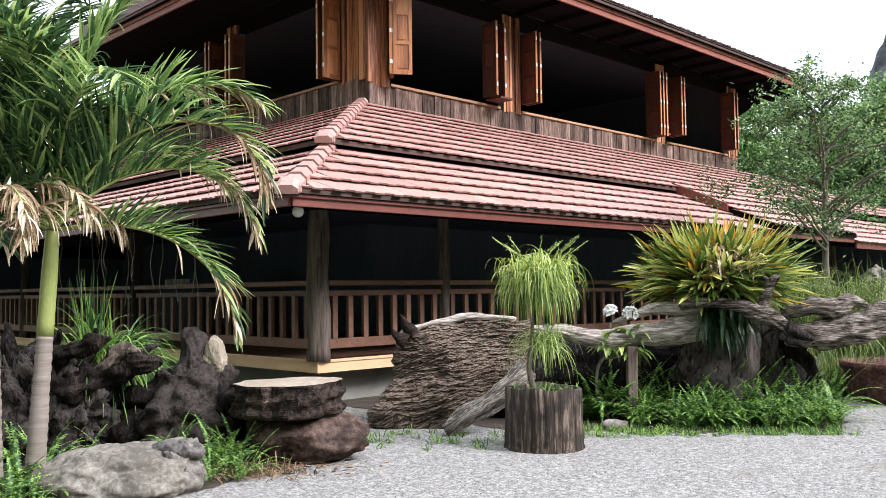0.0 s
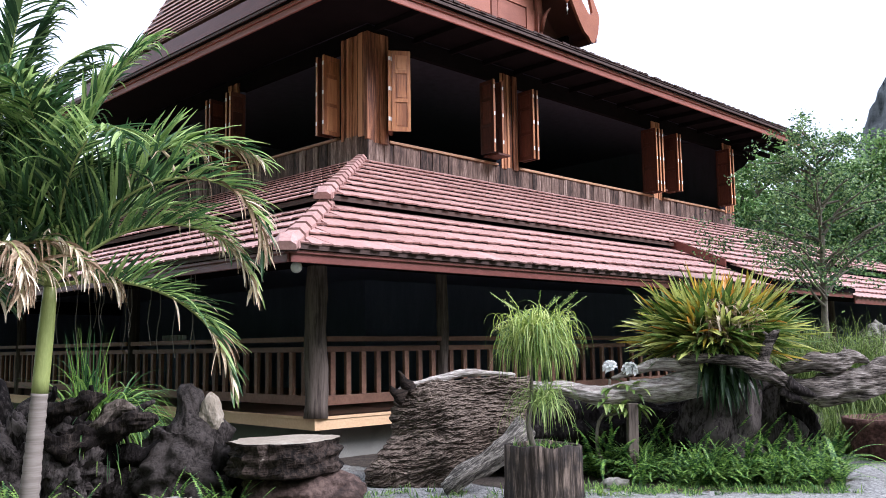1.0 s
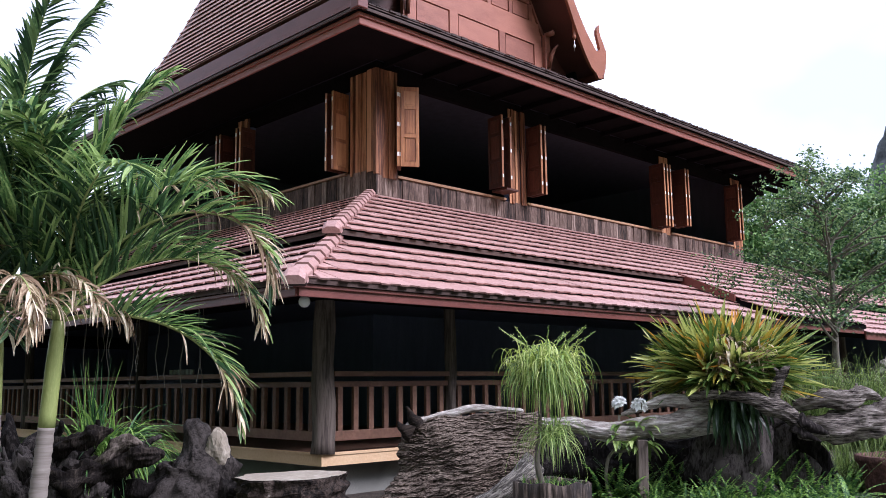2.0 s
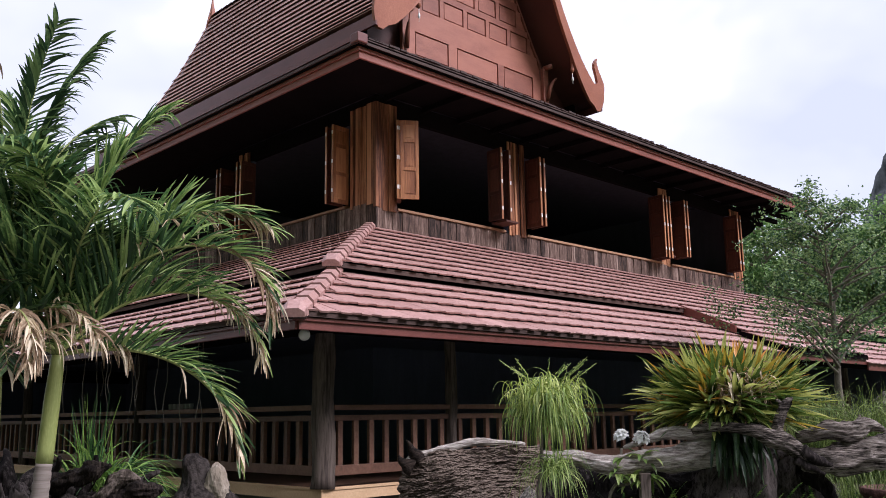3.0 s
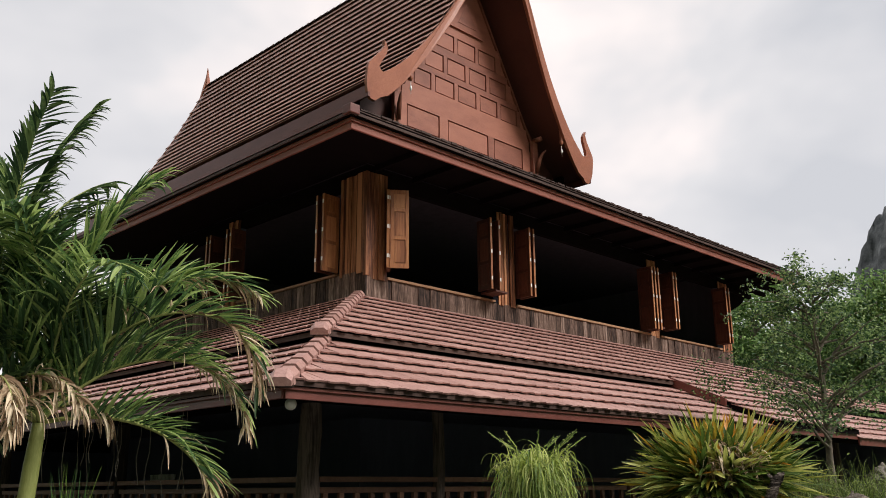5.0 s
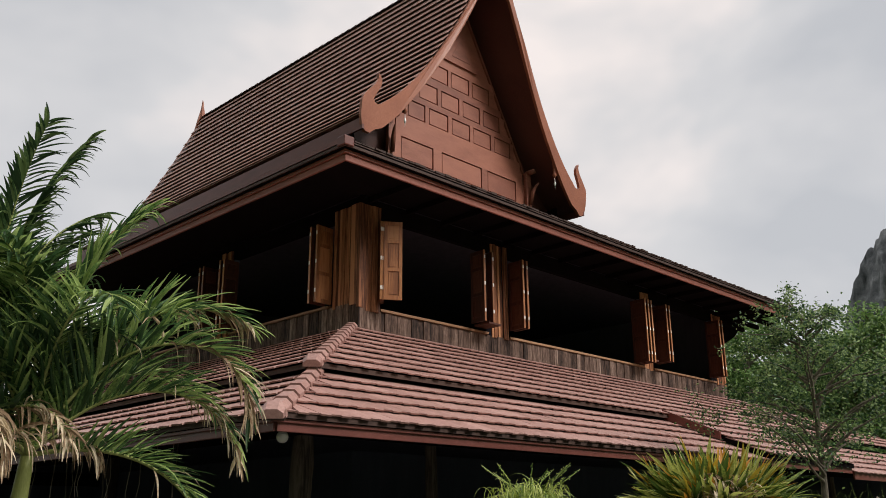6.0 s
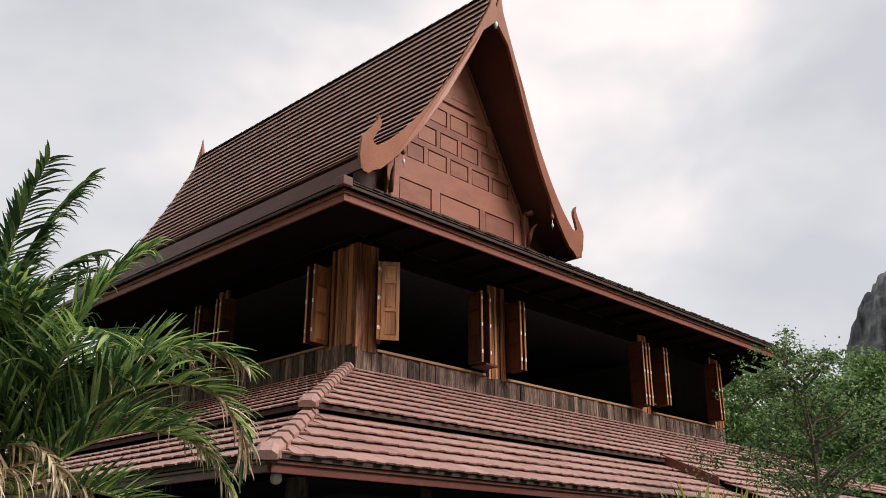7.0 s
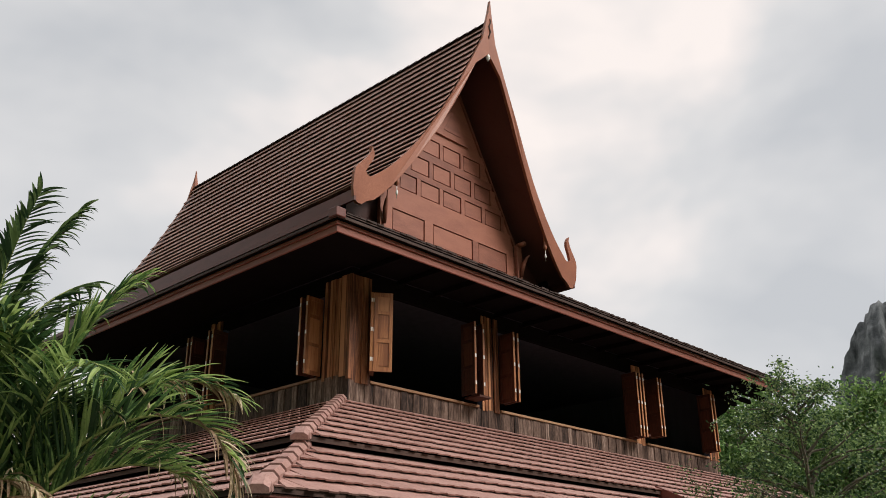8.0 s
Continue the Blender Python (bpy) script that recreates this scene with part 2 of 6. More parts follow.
PALM_SHAFT = surf("palm_crownshaft", [(0.22, 0.25, 0.075), (0.32, 0.35, 0.125)], 2.0, stretch=(3, 3, 0.5), rough=0.5)
PALM_TRUNK = surf("palm_trunk", [(0.155, 0.128, 0.108), (0.215, 0.182, 0.156), (0.26, 0.226, 0.197)], 2.0, stretch=(0.5, 0.5, 7), rough=0.8, fine=9, bump=0.15)
BLADE = leafy("long_grass_blade", [(0.11, 0.18, 0.035), (0.24, 0.34, 0.075), (0.42, 0.50, 0.16)])
STRAP = leafy("strap_leaf", [(0.065, 0.115, 0.02), (0.20, 0.27, 0.05), (0.46, 0.48, 0.13)], spread=0.8)
STRAP_GOLD = leafy("golden_strap_leaf", [(0.36, 0.27, 0.03), (0.55, 0.38, 0.045), (0.60, 0.27, 0.04)])
# darker copy of STRAP: shade below the clump is in the colour
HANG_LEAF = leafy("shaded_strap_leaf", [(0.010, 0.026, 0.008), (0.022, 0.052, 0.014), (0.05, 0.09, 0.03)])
FERN = leafy("fern_frond", [(0.04, 0.095, 0.03), (0.11, 0.22, 0.05), (0.26, 0.40, 0.085)], spread=0.7, gloss=0.2)
REED = leafy("reed_blade", [(0.07, 0.11, 0.025), (0.15, 0.22, 0.05), (0.27, 0.34, 0.10)])
TREE_LEAF = leafy("tree_leaf", [(0.035, 0.085, 0.034), (0.10, 0.185, 0.065), (0.25, 0.36, 0.13)], spread=0.8)
WOOD_LEAF = leafy("woodland_leaf", [(0.075, 0.16, 0.045), (0.15, 0.27, 0.075), (0.24, 0.37, 0.115)])
BARK = surf("tree_bark", [(0.10, 0.085, 0.065), (0.22, 0.19, 0.15)], 6.0, stretch=(1, 1, 0.4), rough=0.9)
PETAL = leafy("white_petal", [(0.72, 0.72, 0.68), (0.82, 0.82, 0.80)], spread=0.1, through_light=0.25)
# greys lifted so that the distance haze is part of the rock colour
KARST = surf("karst_cliff", [(0.035, 0.040, 0.042), (0.095, 0.103, 0.106), (0.21, 0.22, 0.225)], 0.03, rough=0.95, fine=0.16, bump=1.0, bump_dist=2.0, spread=0.0,
             stain=((0.045, 0.085, 0.04), 0.02, 0.5))
HILL = surf("wooded_hill", [(0.035, 0.065, 0.03), (0.07, 0.12, 0.05)], 0.05, rough=0.95, fine=0.4, bump=1.0, bump_dist=1.0, spread=0.0)
GLOBE = surf("milky_globe", [(0.62, 0.61, 0.56), (0.72, 0.71, 0.67)], 3.0, rough=0.3, bump=0.02)


# ================= mesh helpers =================
class Mesh:
    """Collects vertices and faces."""

    def __init__(self):
        self.v, self.f = [], []

    def add(self, vs, fs):
        n = len(self.v)
        self.v += [tuple(p) for p in vs]
        self.f += [tuple(i + n for i in q) for q in fs]
        return self

    def box(self, x0, x1, y0, y1, z0, z1):
        return self.add([(x, y, z) for x in (x0, x1) for y in (y0, y1) for z in (z0, z1)],
                        [(0, 1, 3, 2), (4, 6, 7, 5), (0, 4, 5, 1), (2, 3, 7, 6), (0, 2, 6, 4), (1, 5, 7, 3)])

    def obox(self, m, x0, x1, y0, y1, z0, z1):
        return self.add([m @ Vector((x, y, z)) for x in (x0, x1) for y in (y0, y1) for z in (z0, z1)],
                        [(0, 1, 3, 2), (4, 6, 7, 5), (0, 4, 5, 1), (2, 3, 7, 6), (0, 2, 6, 4), (1, 5, 7, 3)])

    def loft(self, a, b, closed=True, caps=True):
        """Joins two outlines of equal length."""
        n = len(a)
        fs = [(k, (k + 1) % n, n + (k + 1) % n, n + k) for k in range(n if closed else n - 1)]
        if caps and closed:
            fs += [tuple(range(n - 1, -1, -1)), tuple(range(n, 2 * n))]
        return self.add([*a, *b], fs)

    def sheet(self, rows):
        """A grid of points as quads."""
        n, m = len(rows), len(rows[0])
        return self.add([p for r in rows for p in r],
                        [(i * m + j, i * m + j + 1, (i + 1) * m + j + 1, (i + 1) * m + j) for i in range(n - 1) for j in range(m - 1)])

    def tube(self, pts, radii, n=8, rough=0.0, seed=0, freq=3.0, flat=1.0, caps=True, ridge=0.0):
        """A swept tube, its skin made uneven by noise."""
        pts = [Vector(p) for p in pts]
        side = None
        rows = []
        for k, p in enumerate(pts):
            d = (pts[min(k + 1, len(pts) - 1)] - pts[max(k - 1, 0)]).normalized()
            if side is None:
                side = d.orthogonal().normalized()
            side = (side - d * side.dot(d)).normalized()
            up = d.cross(side)
            ring = []
            for j in range(n):
                a = 2 * math.pi * j / n
                q = side * math.cos(a) + up * math.sin(a) * flat
                r = radii[k] if not rough else radii[k] * (1 + rough * noise.noise((p + q * radii[k]) * freq + Vector((seed * 7.3, 0, 0))))
                if ridge:
                    w = Vector((math.cos(a) * 2.6, math.sin(a) * 2.6, 0.10 * k + seed))
                    r *= 1 + ridge * (noise.noise(w) + 0.6 * noise.noise(w * 2.7) + (0.5 * noise.noise(w * 6.1) if n > 24 else 0))
                ring.append(p + q * r)
            rows.append(ring)
        base = len(self.v)
        self.v += [tuple(p) for r in rows for p in r]
        for i in range(len(rows) - 1):
            for j in range(n):
                self.f.append((base + i * n + j, base + i * n + (j + 1) % n, base + (i + 1) * n + (j + 1) % n, base + (i + 1) * n + j))
        if caps:
            self.f.append(tuple(base + j for j in range(n - 1, -1, -1)))
            self.f.append(tuple(base + (len(rows) - 1) * n + j for j in range(n)))
        return self

    def blob(self, center, size, rough=0.25, freq=1.6, seed=0, sub=4, turn=0.0, flat_base=None, ridges=(1, 1, 1)):
        """A stone or lump: a ball pushed about by noise of three sizes."""
        bm = bmesh.new()
        bmesh.ops.create_icosphere(bm, subdivisions=sub, radius=1.0)
        rot = Matrix.Rotation(turn, 3, "Z")
        vs = []
        for w in bm.verts:
            p = w.co.copy()
            q = Vector((p.x * ridges[0], p.y * ridges[1], p.z * ridges[2])) * freq + Vector((seed * 5.1, seed * 2.7, seed * 9.9))
            k = 1 + rough * (noise.noise(q) + 0.5 * noise.noise(q * 2.3) + 0.3 * noise.noise(q * 5.1) + (0.16 * noise.noise(q * 11) + 0.10 * noise.noise(q * 23) if sub > 4 else 0))
            p = rot @ Vector((p.x * size[0] * k, p.y * size[1] * k, p.z * size[2] * k)) + Vector(center)
            if flat_base is not None and p.z < flat_base:
                p.z = flat_base
            vs.append(p)
        fs = [tuple(x.index for x in f.verts) for f in bm.faces]
        bm.free()
        return self.add(vs, fs)

    def blade(self, base, way, length, width, droop=0.5, segs=5, fold=0.15, tip=0.05, twist=0.0, face=None, taper=0.6):
        """A long leaf: a folded strip that bends over under its weight."""
        p, d = Vector(base), Vector(way).normalized()
        step = length / segs
        side = d.cross(Vector((0, 0, 1)))
        side = side.normalized() if side.length > 1e-3 else Vector((1, 0, 0))
        if face is not None:
            side = Vector(face).normalized()
        if twist:
            side = Matrix.Rotation(twist, 3, d) @ side
        rows = []
        for k in range(segs + 1):
            t = k / segs
            w = width * (min(1.0, 0.35 + 2.2 * t) * (1 - t) ** taper if t < 1 else tip) / 2 + 0.0005
            nrm = side.cross(d).normalized()
            rows.append((p - side * w, p - nrm * fold * w, p + side * w))
            d = (d + Vector((0, 0, -droop / segs * (0.4 + 1.2 * t)))).normalized()
            p = p + d * step
        return self.sheet(rows)


def part(name, mesh, material, parent=None, label="", smooth=False, bevel=0.0):
    """Links a mesh as one object, under a thing or a part where one is given."""
    data = bpy.data.meshes.new(name)
    data.from_pydata(mesh.v, [], mesh.f)
    data.validate()
    data.materials.append(material)
    if smooth:
        data.polygons.foreach_set("use_smooth", [True] * len(data.polygons))
    data.update()
    ob = new(name, data)
    if bevel:
        mod = ob.modifiers.new("edge", "BEVEL")
        mod.width, mod.segments, mod.limit_method = bevel, 2, "ANGLE"
    if parent is not None:
        ob.parent = parent
        ob.matrix_parent_inverse = base_of(parent).inverted()
    if label:
        ob["label"] = label
    return ob


def base_of(ob):
    m = ob.matrix_basis.copy()
    while ob.parent is not None:
        m = ob.parent.matrix_basis @ ob.matrix_parent_inverse @ m
        ob = ob.parent
    return m


def thing(name, at, label, category, group="", kind=""):
    ob = new(name)
    ob.empty_display_size = 0.2
    ob.matrix_basis = Matrix.Translation(at)
    return tagged(ob, label, category, group, kind)


def piece(name, data, m, parent):
    """An object of its own on shared mesh data, placed by the matrix m."""
    ob = new(name, data)
    ob.parent = parent
    ob.matrix_parent_inverse = base_of(parent).inverted()
    ob.matrix_basis = m
    return ob


def data_of(name, mesh, material):
    data = bpy.data.meshes.new(name)
    data.from_pydata(mesh.v, [], mesh.f)
    data.materials.append(material)
    data.update()
    return data


def swap(p):
    """Mirrors a place across the diagonal, from the south side to the west side."""
    return (p[1], p[0], p[2])


def rng(seed):
    return random.Random(seed)


# ================= ground and distance =================
g = Mesh()
g.sheet([[(x, y, 0.0) for x in (-900, -60, -20, -10, 0, 10, 20, 60, 900)] for y in (-900, -60, -20, -10, 0, 10, 20, 60, 900)])
ground = tagged(part("ground", g, TURF), "dull green grassland round the house", "ground", kind="structure")
yard = Mesh()
ring = [(-2.5 + (9.5 + 0.5 * math.sin(5 * a) + 0.3 * math.sin(11 * a)) * math.cos(a) * 1.35, -6.0 + (6.6 + 0.3 * math.sin(7 * a)) * math.sin(a), 0.004) for a in [2 * math.pi * k / 90 for k in range(90)]]
yard.add(ring, [tuple(range(90))])
tagged(part("pavement_gravel_yard", yard, GRAVEL), "grey crushed gravel yard with sparse weeds", "gravel", kind="structure")

SOIL = surf("dark_garden_soil", [(0.018, 0.013, 0.010), (0.045, 0.034, 0.026), (0.085, 0.066, 0.050)], 3.0, rough=0.95, fine=40, spread=0.0, bump=1.0, bump_dist=0.03)
for name, outline in (("ground_west_bed", [(-14.0, -3.4), (-6.2, -3.4), (-4.5, -3.2), (-3.65, -3.3), (-3.05, -3.05), (-2.55, -3.1), (-1.8, -2.7), (-1.55, -2.2), (-1.2, -1.2), (-0.3, -0.3), (0.34, 0.34), (0.34, 17.0), (-14.0, 17.0)]),
                      ("ground_south_bed", [(0.2, -1.9), (0.15, -3.2), (0.75, -3.85), (1.1, -4.5), (1.7, -5.15), (2.2, -5.7), (3.0, -5.6), (3.6, -5.0), (5.4, -4.4), (10.0, -4.0), (16.0, -3.5), (16.0, 0.34), (0.34, 0.34)])):
    bed = Mesh()
    edge_pts = []
    for (xa, ya), (xb, yb) in zip(outline, outline[1:] + outline[:1]):
        n = max(1, int(math.hypot(xb - xa, yb - ya) / 0.12))
        for k in range(n):
            x, y = xa + (xb - xa) * k / n, ya + (yb - ya) * k / n
            edge_pts.append((x + 0.10 * noise.noise(Vector((x * 2.5, y * 2.5, 1))) + 0.05 * noise.noise(Vector((x * 9, y * 9, 2))), y + 0.10 * noise.noise(Vector((x * 2.5, y * 2.5, 5))), 0.009))
    bed.add(edge_pts, [tuple(range(len(edge_pts)))])
    tagged(part(name, bed, SOIL), "dark garden soil under the plants", "soil", kind="structure")

# limestone mountain beyond the roofs
km = Mesh()
rows = []
for i in range(150):
    az = 68.5 + 26 * i / 149
    a = radians(az)
    row = []
    crest = 30 + 92 * math.sin(math.pi / 2 * max(0.0, min(1.0, (az - 68.7) / 5.6))) ** 0.85 + 1.0 * max(0.0, az - 75)
    crest *= 1 + 0.02 * noise.noise(Vector((az * 1.6, 3.1, 0))) + 0.012 * noise.noise(Vector((az * 5.0, 1.1, 0)))
    for j in range(34):
        u = j / 33
        r_ = 420 - 60 * (1 - u) ** 0.5 + 14 * noise.noise(Vector((az * 0.6, u * 5, 1.7))) + 7 * noise.noise(Vector((az * 2.3, u * 7, 4.7))) + 2 * noise.noise(Vector((az * 5, u * 20, 4.7)))
        if u > 0.88:
            r_ += (u - 0.88) * 700
        z = crest * min(1.0, u / 0.88) ** 0.9 - 2 + 3 * noise.noise(Vector((az * 3, u * 9, 8.0))) * u
        row.append((EYE[0] + r_ * math.sin(a), EYE[1] + r_ * math.cos(a), z))
    rows.append(row)
km.sheet(rows)
tagged(part("mountain_backdrop", km, KARST, smooth=True), "grey limestone cliff with green scrub, haze in its colour", "mountain", kind="structure")

# ================= lower storey =================
FX, FY = 24.0, 17.0           # far ends of the house along x and y
lower = Mesh()
lower.box(0.35, FX, 0.35, 0.55, 0.0, 0.40)
lower.box(0.35, 0.55, 0.55, FY, 0.0, 0.40)
tagged(part("wall_plinth", lower, CONCRETE), "pale stained concrete plinth under the veranda", "plinth", kind="structure")
deck = Mesh()
deck.box(0.03, FX, 0.03, FY, 0.45, 0.60)
tagged(part("floor", deck, RAIL), "dark timber veranda floor", "floor", kind="structure")
edge = Mesh()
edge.box(-0.03, FX, -0.03, 0.028, 0.45, 0.615)
edge.box(-0.03, 0.028, 0.028, FY, 0.45, 0.615)
edge.box(-0.045, FX, -0.045, -0.032, 0.585, 0.622)
edge.box(-0.045, -0.032, -0.032, FY, 0.585, 0.622)
tagged(part("trim_floor_edge", edge, FLOOR_EDGE), "ochre painted board round the veranda floor", "trim", kind="structure")

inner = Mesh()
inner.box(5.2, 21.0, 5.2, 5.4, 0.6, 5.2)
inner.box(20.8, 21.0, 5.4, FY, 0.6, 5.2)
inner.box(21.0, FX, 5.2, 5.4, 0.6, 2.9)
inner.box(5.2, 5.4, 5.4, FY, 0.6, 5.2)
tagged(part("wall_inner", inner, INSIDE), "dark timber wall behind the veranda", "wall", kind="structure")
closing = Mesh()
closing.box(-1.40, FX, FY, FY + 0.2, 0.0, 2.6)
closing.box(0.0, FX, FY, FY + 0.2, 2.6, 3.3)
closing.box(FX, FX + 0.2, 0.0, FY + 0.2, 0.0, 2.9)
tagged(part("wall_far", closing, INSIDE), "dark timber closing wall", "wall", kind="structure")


def log_post(x, y, w, z0, z1, seed, label):
    m = Mesh()
    pts, rad = [], []
    for k in range(15):
        t = k / 14
        pts.append((x + 0.03 * noise.noise(Vector((t * 3, seed, 0))), y + 0.03 * noise.noise(Vector((t * 3, seed, 5))), z0 + (z1 - z0) * t))
        rad.append(w / 2 * (1.08 - 0.16 * t + 0.10 * noise.noise(Vector((t * 5, seed, 9)))))
    m.tube(pts, rad, 18, rough=0.12, seed=seed, freq=9.0, ridge=0.16)
    return tagged(part("veranda_post", m, POST, smooth=True), label, "post", group="veranda posts")


log_post(0.05, 0.06, 0.29, 0.60, 2.9, 1, "thick weathered grey log post at the veranda corner")
for i, (px, py) in enumerate([(2.45, 0.1), (9.9, 0.1), (12.4, 0.1), (14.9, 0.1), (17.4, 0.1), (0.1, 5.43), (0.1, 10.8)]):
    log_post(px, py, 0.18, 0.60, 3.1, 3 + i, "slender weathered log post under the veranda roof")


def railing(name, start, length, side):
    """One bay of the veranda railing, with its rails and balusters."""
    ax = (lambda s, t: (s, t)) if side == "x" else (lambda s, t: (t, s))
    ob = thing(name, (*ax(start + length / 2, 0.08), 0.6), "brown timber veranda railing with square balusters", "railing", group="veranda railings")

    def bar(nm, s0, s1, t0, t1, z0, z1):
        (xa, ya), (xb, yb) = ax(s0, t0), ax(s1, t1)
        part(nm, Mesh().box(min(xa, xb), max(xa, xb), min(ya, yb), max(ya, yb), z0, z1), RAIL, ob, bevel=0.006)
    bar("top_rail", start, start + length, 0.01, 0.15, 1.60, 1.67)
    bar("upper_rail", start, start + length, 0.05, 0.11, 1.46, 1.535)
    bar("bottom_rail", start, start + length, 0.045, 0.115, 0.755, 0.885)
    n = max(2, round(length / 0.285))
    for k in range(n):
        s = start + length * (k + 0.5) / n
        bar("baluster", s - 0.042, s + 0.042, 0.052, 0.108, 0.885, 1.46)
    return ob


xs = [0.2, 2.35, 4.85, 7.3, 9.8, 12.3, 14.8, 17.3]
for a, b in zip(xs[:-1], xs[1:]):
    railing("veranda_railing", a + (0.1 if a > 1 else 0), b - a - (0.1 if a > 1 else 0), "x")
ys = [0.2, 5.35, 10.7, 16.0]
for a, b in zip(ys[:-1], ys[1:]):
    railing("veranda_railing", a + (0.15 if a > 1 else 0), b - a - (0.15 if a > 1 else 0), "y")

# ================= lower roof =================
# heights of the two tiers over the distance from the corner's diagonal
E0, E1 = -1.5, 0.78            # eave and top of the lower tier
ZE, ZS = 2.62, 3.60            # heights there
U0, U1 = 0.62, 4.62            # the upper tier
ZU0, ZU1 = 3.70, 5.45
SL_L = (ZS - ZE) / (E1 - E0)
SL_U = (ZU1 - ZU0) / (U1 - U0)
VERGE, SPLIT, END = 10.3, 14.6, 30.0
BU = E0 - 0.1


def z_low(d):
    return ZE + (d - E0) * SL_L


def z_up(d):
    return ZU0 + (d - U0) * SL_U


roof = thing("roof_lower", (2, 2, 2.7), "two-tier hipped veranda roof of weathered terracotta tiles", "roof", kind="structure")


def slab(m, d0, d1, zf, a0, a1, b0, b1, thick, flip):
    """A sloping slab between distances d0 and d1; along the eave from a0..a1 (low edge) and b0..b1 (high edge)."""
    f = swap if flip else (lambda p: p)
    lo = [(a0, d0, zf(d0)), (a1, d0, zf(d0)), (b1, d1, zf(d1)), (b0, d1, zf(d1))]
    m.loft([f((x, y, z - thick)) for x, y, z in lo], [f(p) for p in lo])


for flip, far in ((False, VERGE), (True, FY)):
    m = Mesh()
    slab(m, E0 + 0.03, E1 + 0.2, z_low, E0 + 0.03, far, E1 + 0.2, far, 0.04, flip)
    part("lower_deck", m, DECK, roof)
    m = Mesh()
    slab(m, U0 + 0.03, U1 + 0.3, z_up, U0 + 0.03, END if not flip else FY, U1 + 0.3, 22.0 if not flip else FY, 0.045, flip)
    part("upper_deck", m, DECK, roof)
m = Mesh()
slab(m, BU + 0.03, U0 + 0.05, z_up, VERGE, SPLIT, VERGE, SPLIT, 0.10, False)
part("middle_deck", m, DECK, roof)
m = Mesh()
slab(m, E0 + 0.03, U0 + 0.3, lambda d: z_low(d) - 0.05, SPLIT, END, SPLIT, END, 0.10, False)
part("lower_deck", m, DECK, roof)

m = Mesh()
prof_pts = [(-1.38, 2.62), (U0 + 0.06, z_low(U0 + 0.06) - 0.03), (U0 + 0.07, z_up(U0 + 0.07) - 0.03), (U1 + 0.3, z_up(U1 + 0.3) - 0.05), (5.3, z_up(U1 + 0.3) - 0.05), (5.3, 2.62)]
m.loft([(x, FY - 0.15, z) for x, z in prof_pts], [(x, FY - 0.02, z) for x, z in prof_pts])
part("end_boarding", m, DECK, roof)

# fascia boards and soffit of the lower eave
fas = Mesh()
fas.box(-1.40, VERGE + 0.1, -1.43, -1.39, 2.46, 2.57)
fas.box(-1.46, VERGE + 0.1, -1.46, -1.432, 2.555, 2.60)
part("fascia", fas, FASCIA, roof, bevel=0.006)
fas = Mesh()
fas.box(VERGE + 0.1, SPLIT, -1.52, -1.48, 2.53, 2.72)
part("fascia", fas, FASCIA, roof, bevel=0.006)
fas = Mesh()
fas.box(SPLIT, END, -1.56, -1.52, 2.40, 2.60)
part("fascia", fas, FASCIA, roof, bevel=0.006)
fas = Mesh()
fas.box(-1.43, -1.39, -1.40, FY, 2.46, 2.57)
fas.box(-1.46, -1.432, -1.40, FY, 2.555, 2.60)
part("fascia", fas, FASCIA, roof, bevel=0.006)
# dark strips stand in for the shaded gaps below both tiers' tile edges
m = Mesh()
m.box(-1.49, VERGE, -1.49, -1.472, 2.602, 2.668)
m.box(-1.49, -1.472, -1.472, FY, 2.602, 2.668)
part("eave_batten", m, EDGE_DARK, roof)
for flip, far in ((False, VERGE), (True, FY)):
    m = Mesh()
    lo = [(U0 + 0.004, U0 + 0.004, 3.65), (far, U0 + 0.004, 3.65), (far, U0 + 0.026, 3.65), (U0 + 0.026, U0 + 0.026, 3.65)]
    f = swap if flip else (lambda p: p)
    m.loft([f(p) for p in lo], [f((x, y, z + 0.07)) for x, y, z in lo])
    part("eave_batten", m, EDGE_DARK, roof)
verge = Mesh()
verge.loft([(VERGE - 0.06, -0.55, z_up(-0.55) - 0.08), (VERGE, -0.55, z_up(-0.55) - 0.08), (VERGE, 0.75, z_up(0.75) - 0.12), (VERGE - 0.06, 0.75, z_up(0.75) - 0.12)],
           [(VERGE - 0.06, -0.55, z_up(-0.55) + 0.09), (VERGE, -0.55, z_up(-0.55) + 0.09), (VERGE, 0.75, z_up(0.75) + 0.09), (VERGE - 0.06, 0.75, z_up(0.75) + 0.09)])
part("verge_board", verge, FASCIA, roof)
soff = Mesh()
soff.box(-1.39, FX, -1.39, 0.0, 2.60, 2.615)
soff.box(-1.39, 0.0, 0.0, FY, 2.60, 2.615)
tagged(part("ceiling_soffit", soff, DECK), "boarded soffit under the lower eave, shade in its near-black", "ceiling", kind="structure")
soff = Mesh().box(0.0, FX, 0.0, FY, 2.98, 3.0)
tagged(part("ceiling", soff, INSIDE), "dark boarded veranda ceiling", "ceiling", kind="structure")

# ================= upper storey =================
WX, WY = 4.78, 4.6            # outer planes of the west and south walls
RX, RY = 21.1, 16.5           # far ends
SILL_S, SILL_W = 5.93, 6.08
HEAD = 8.05

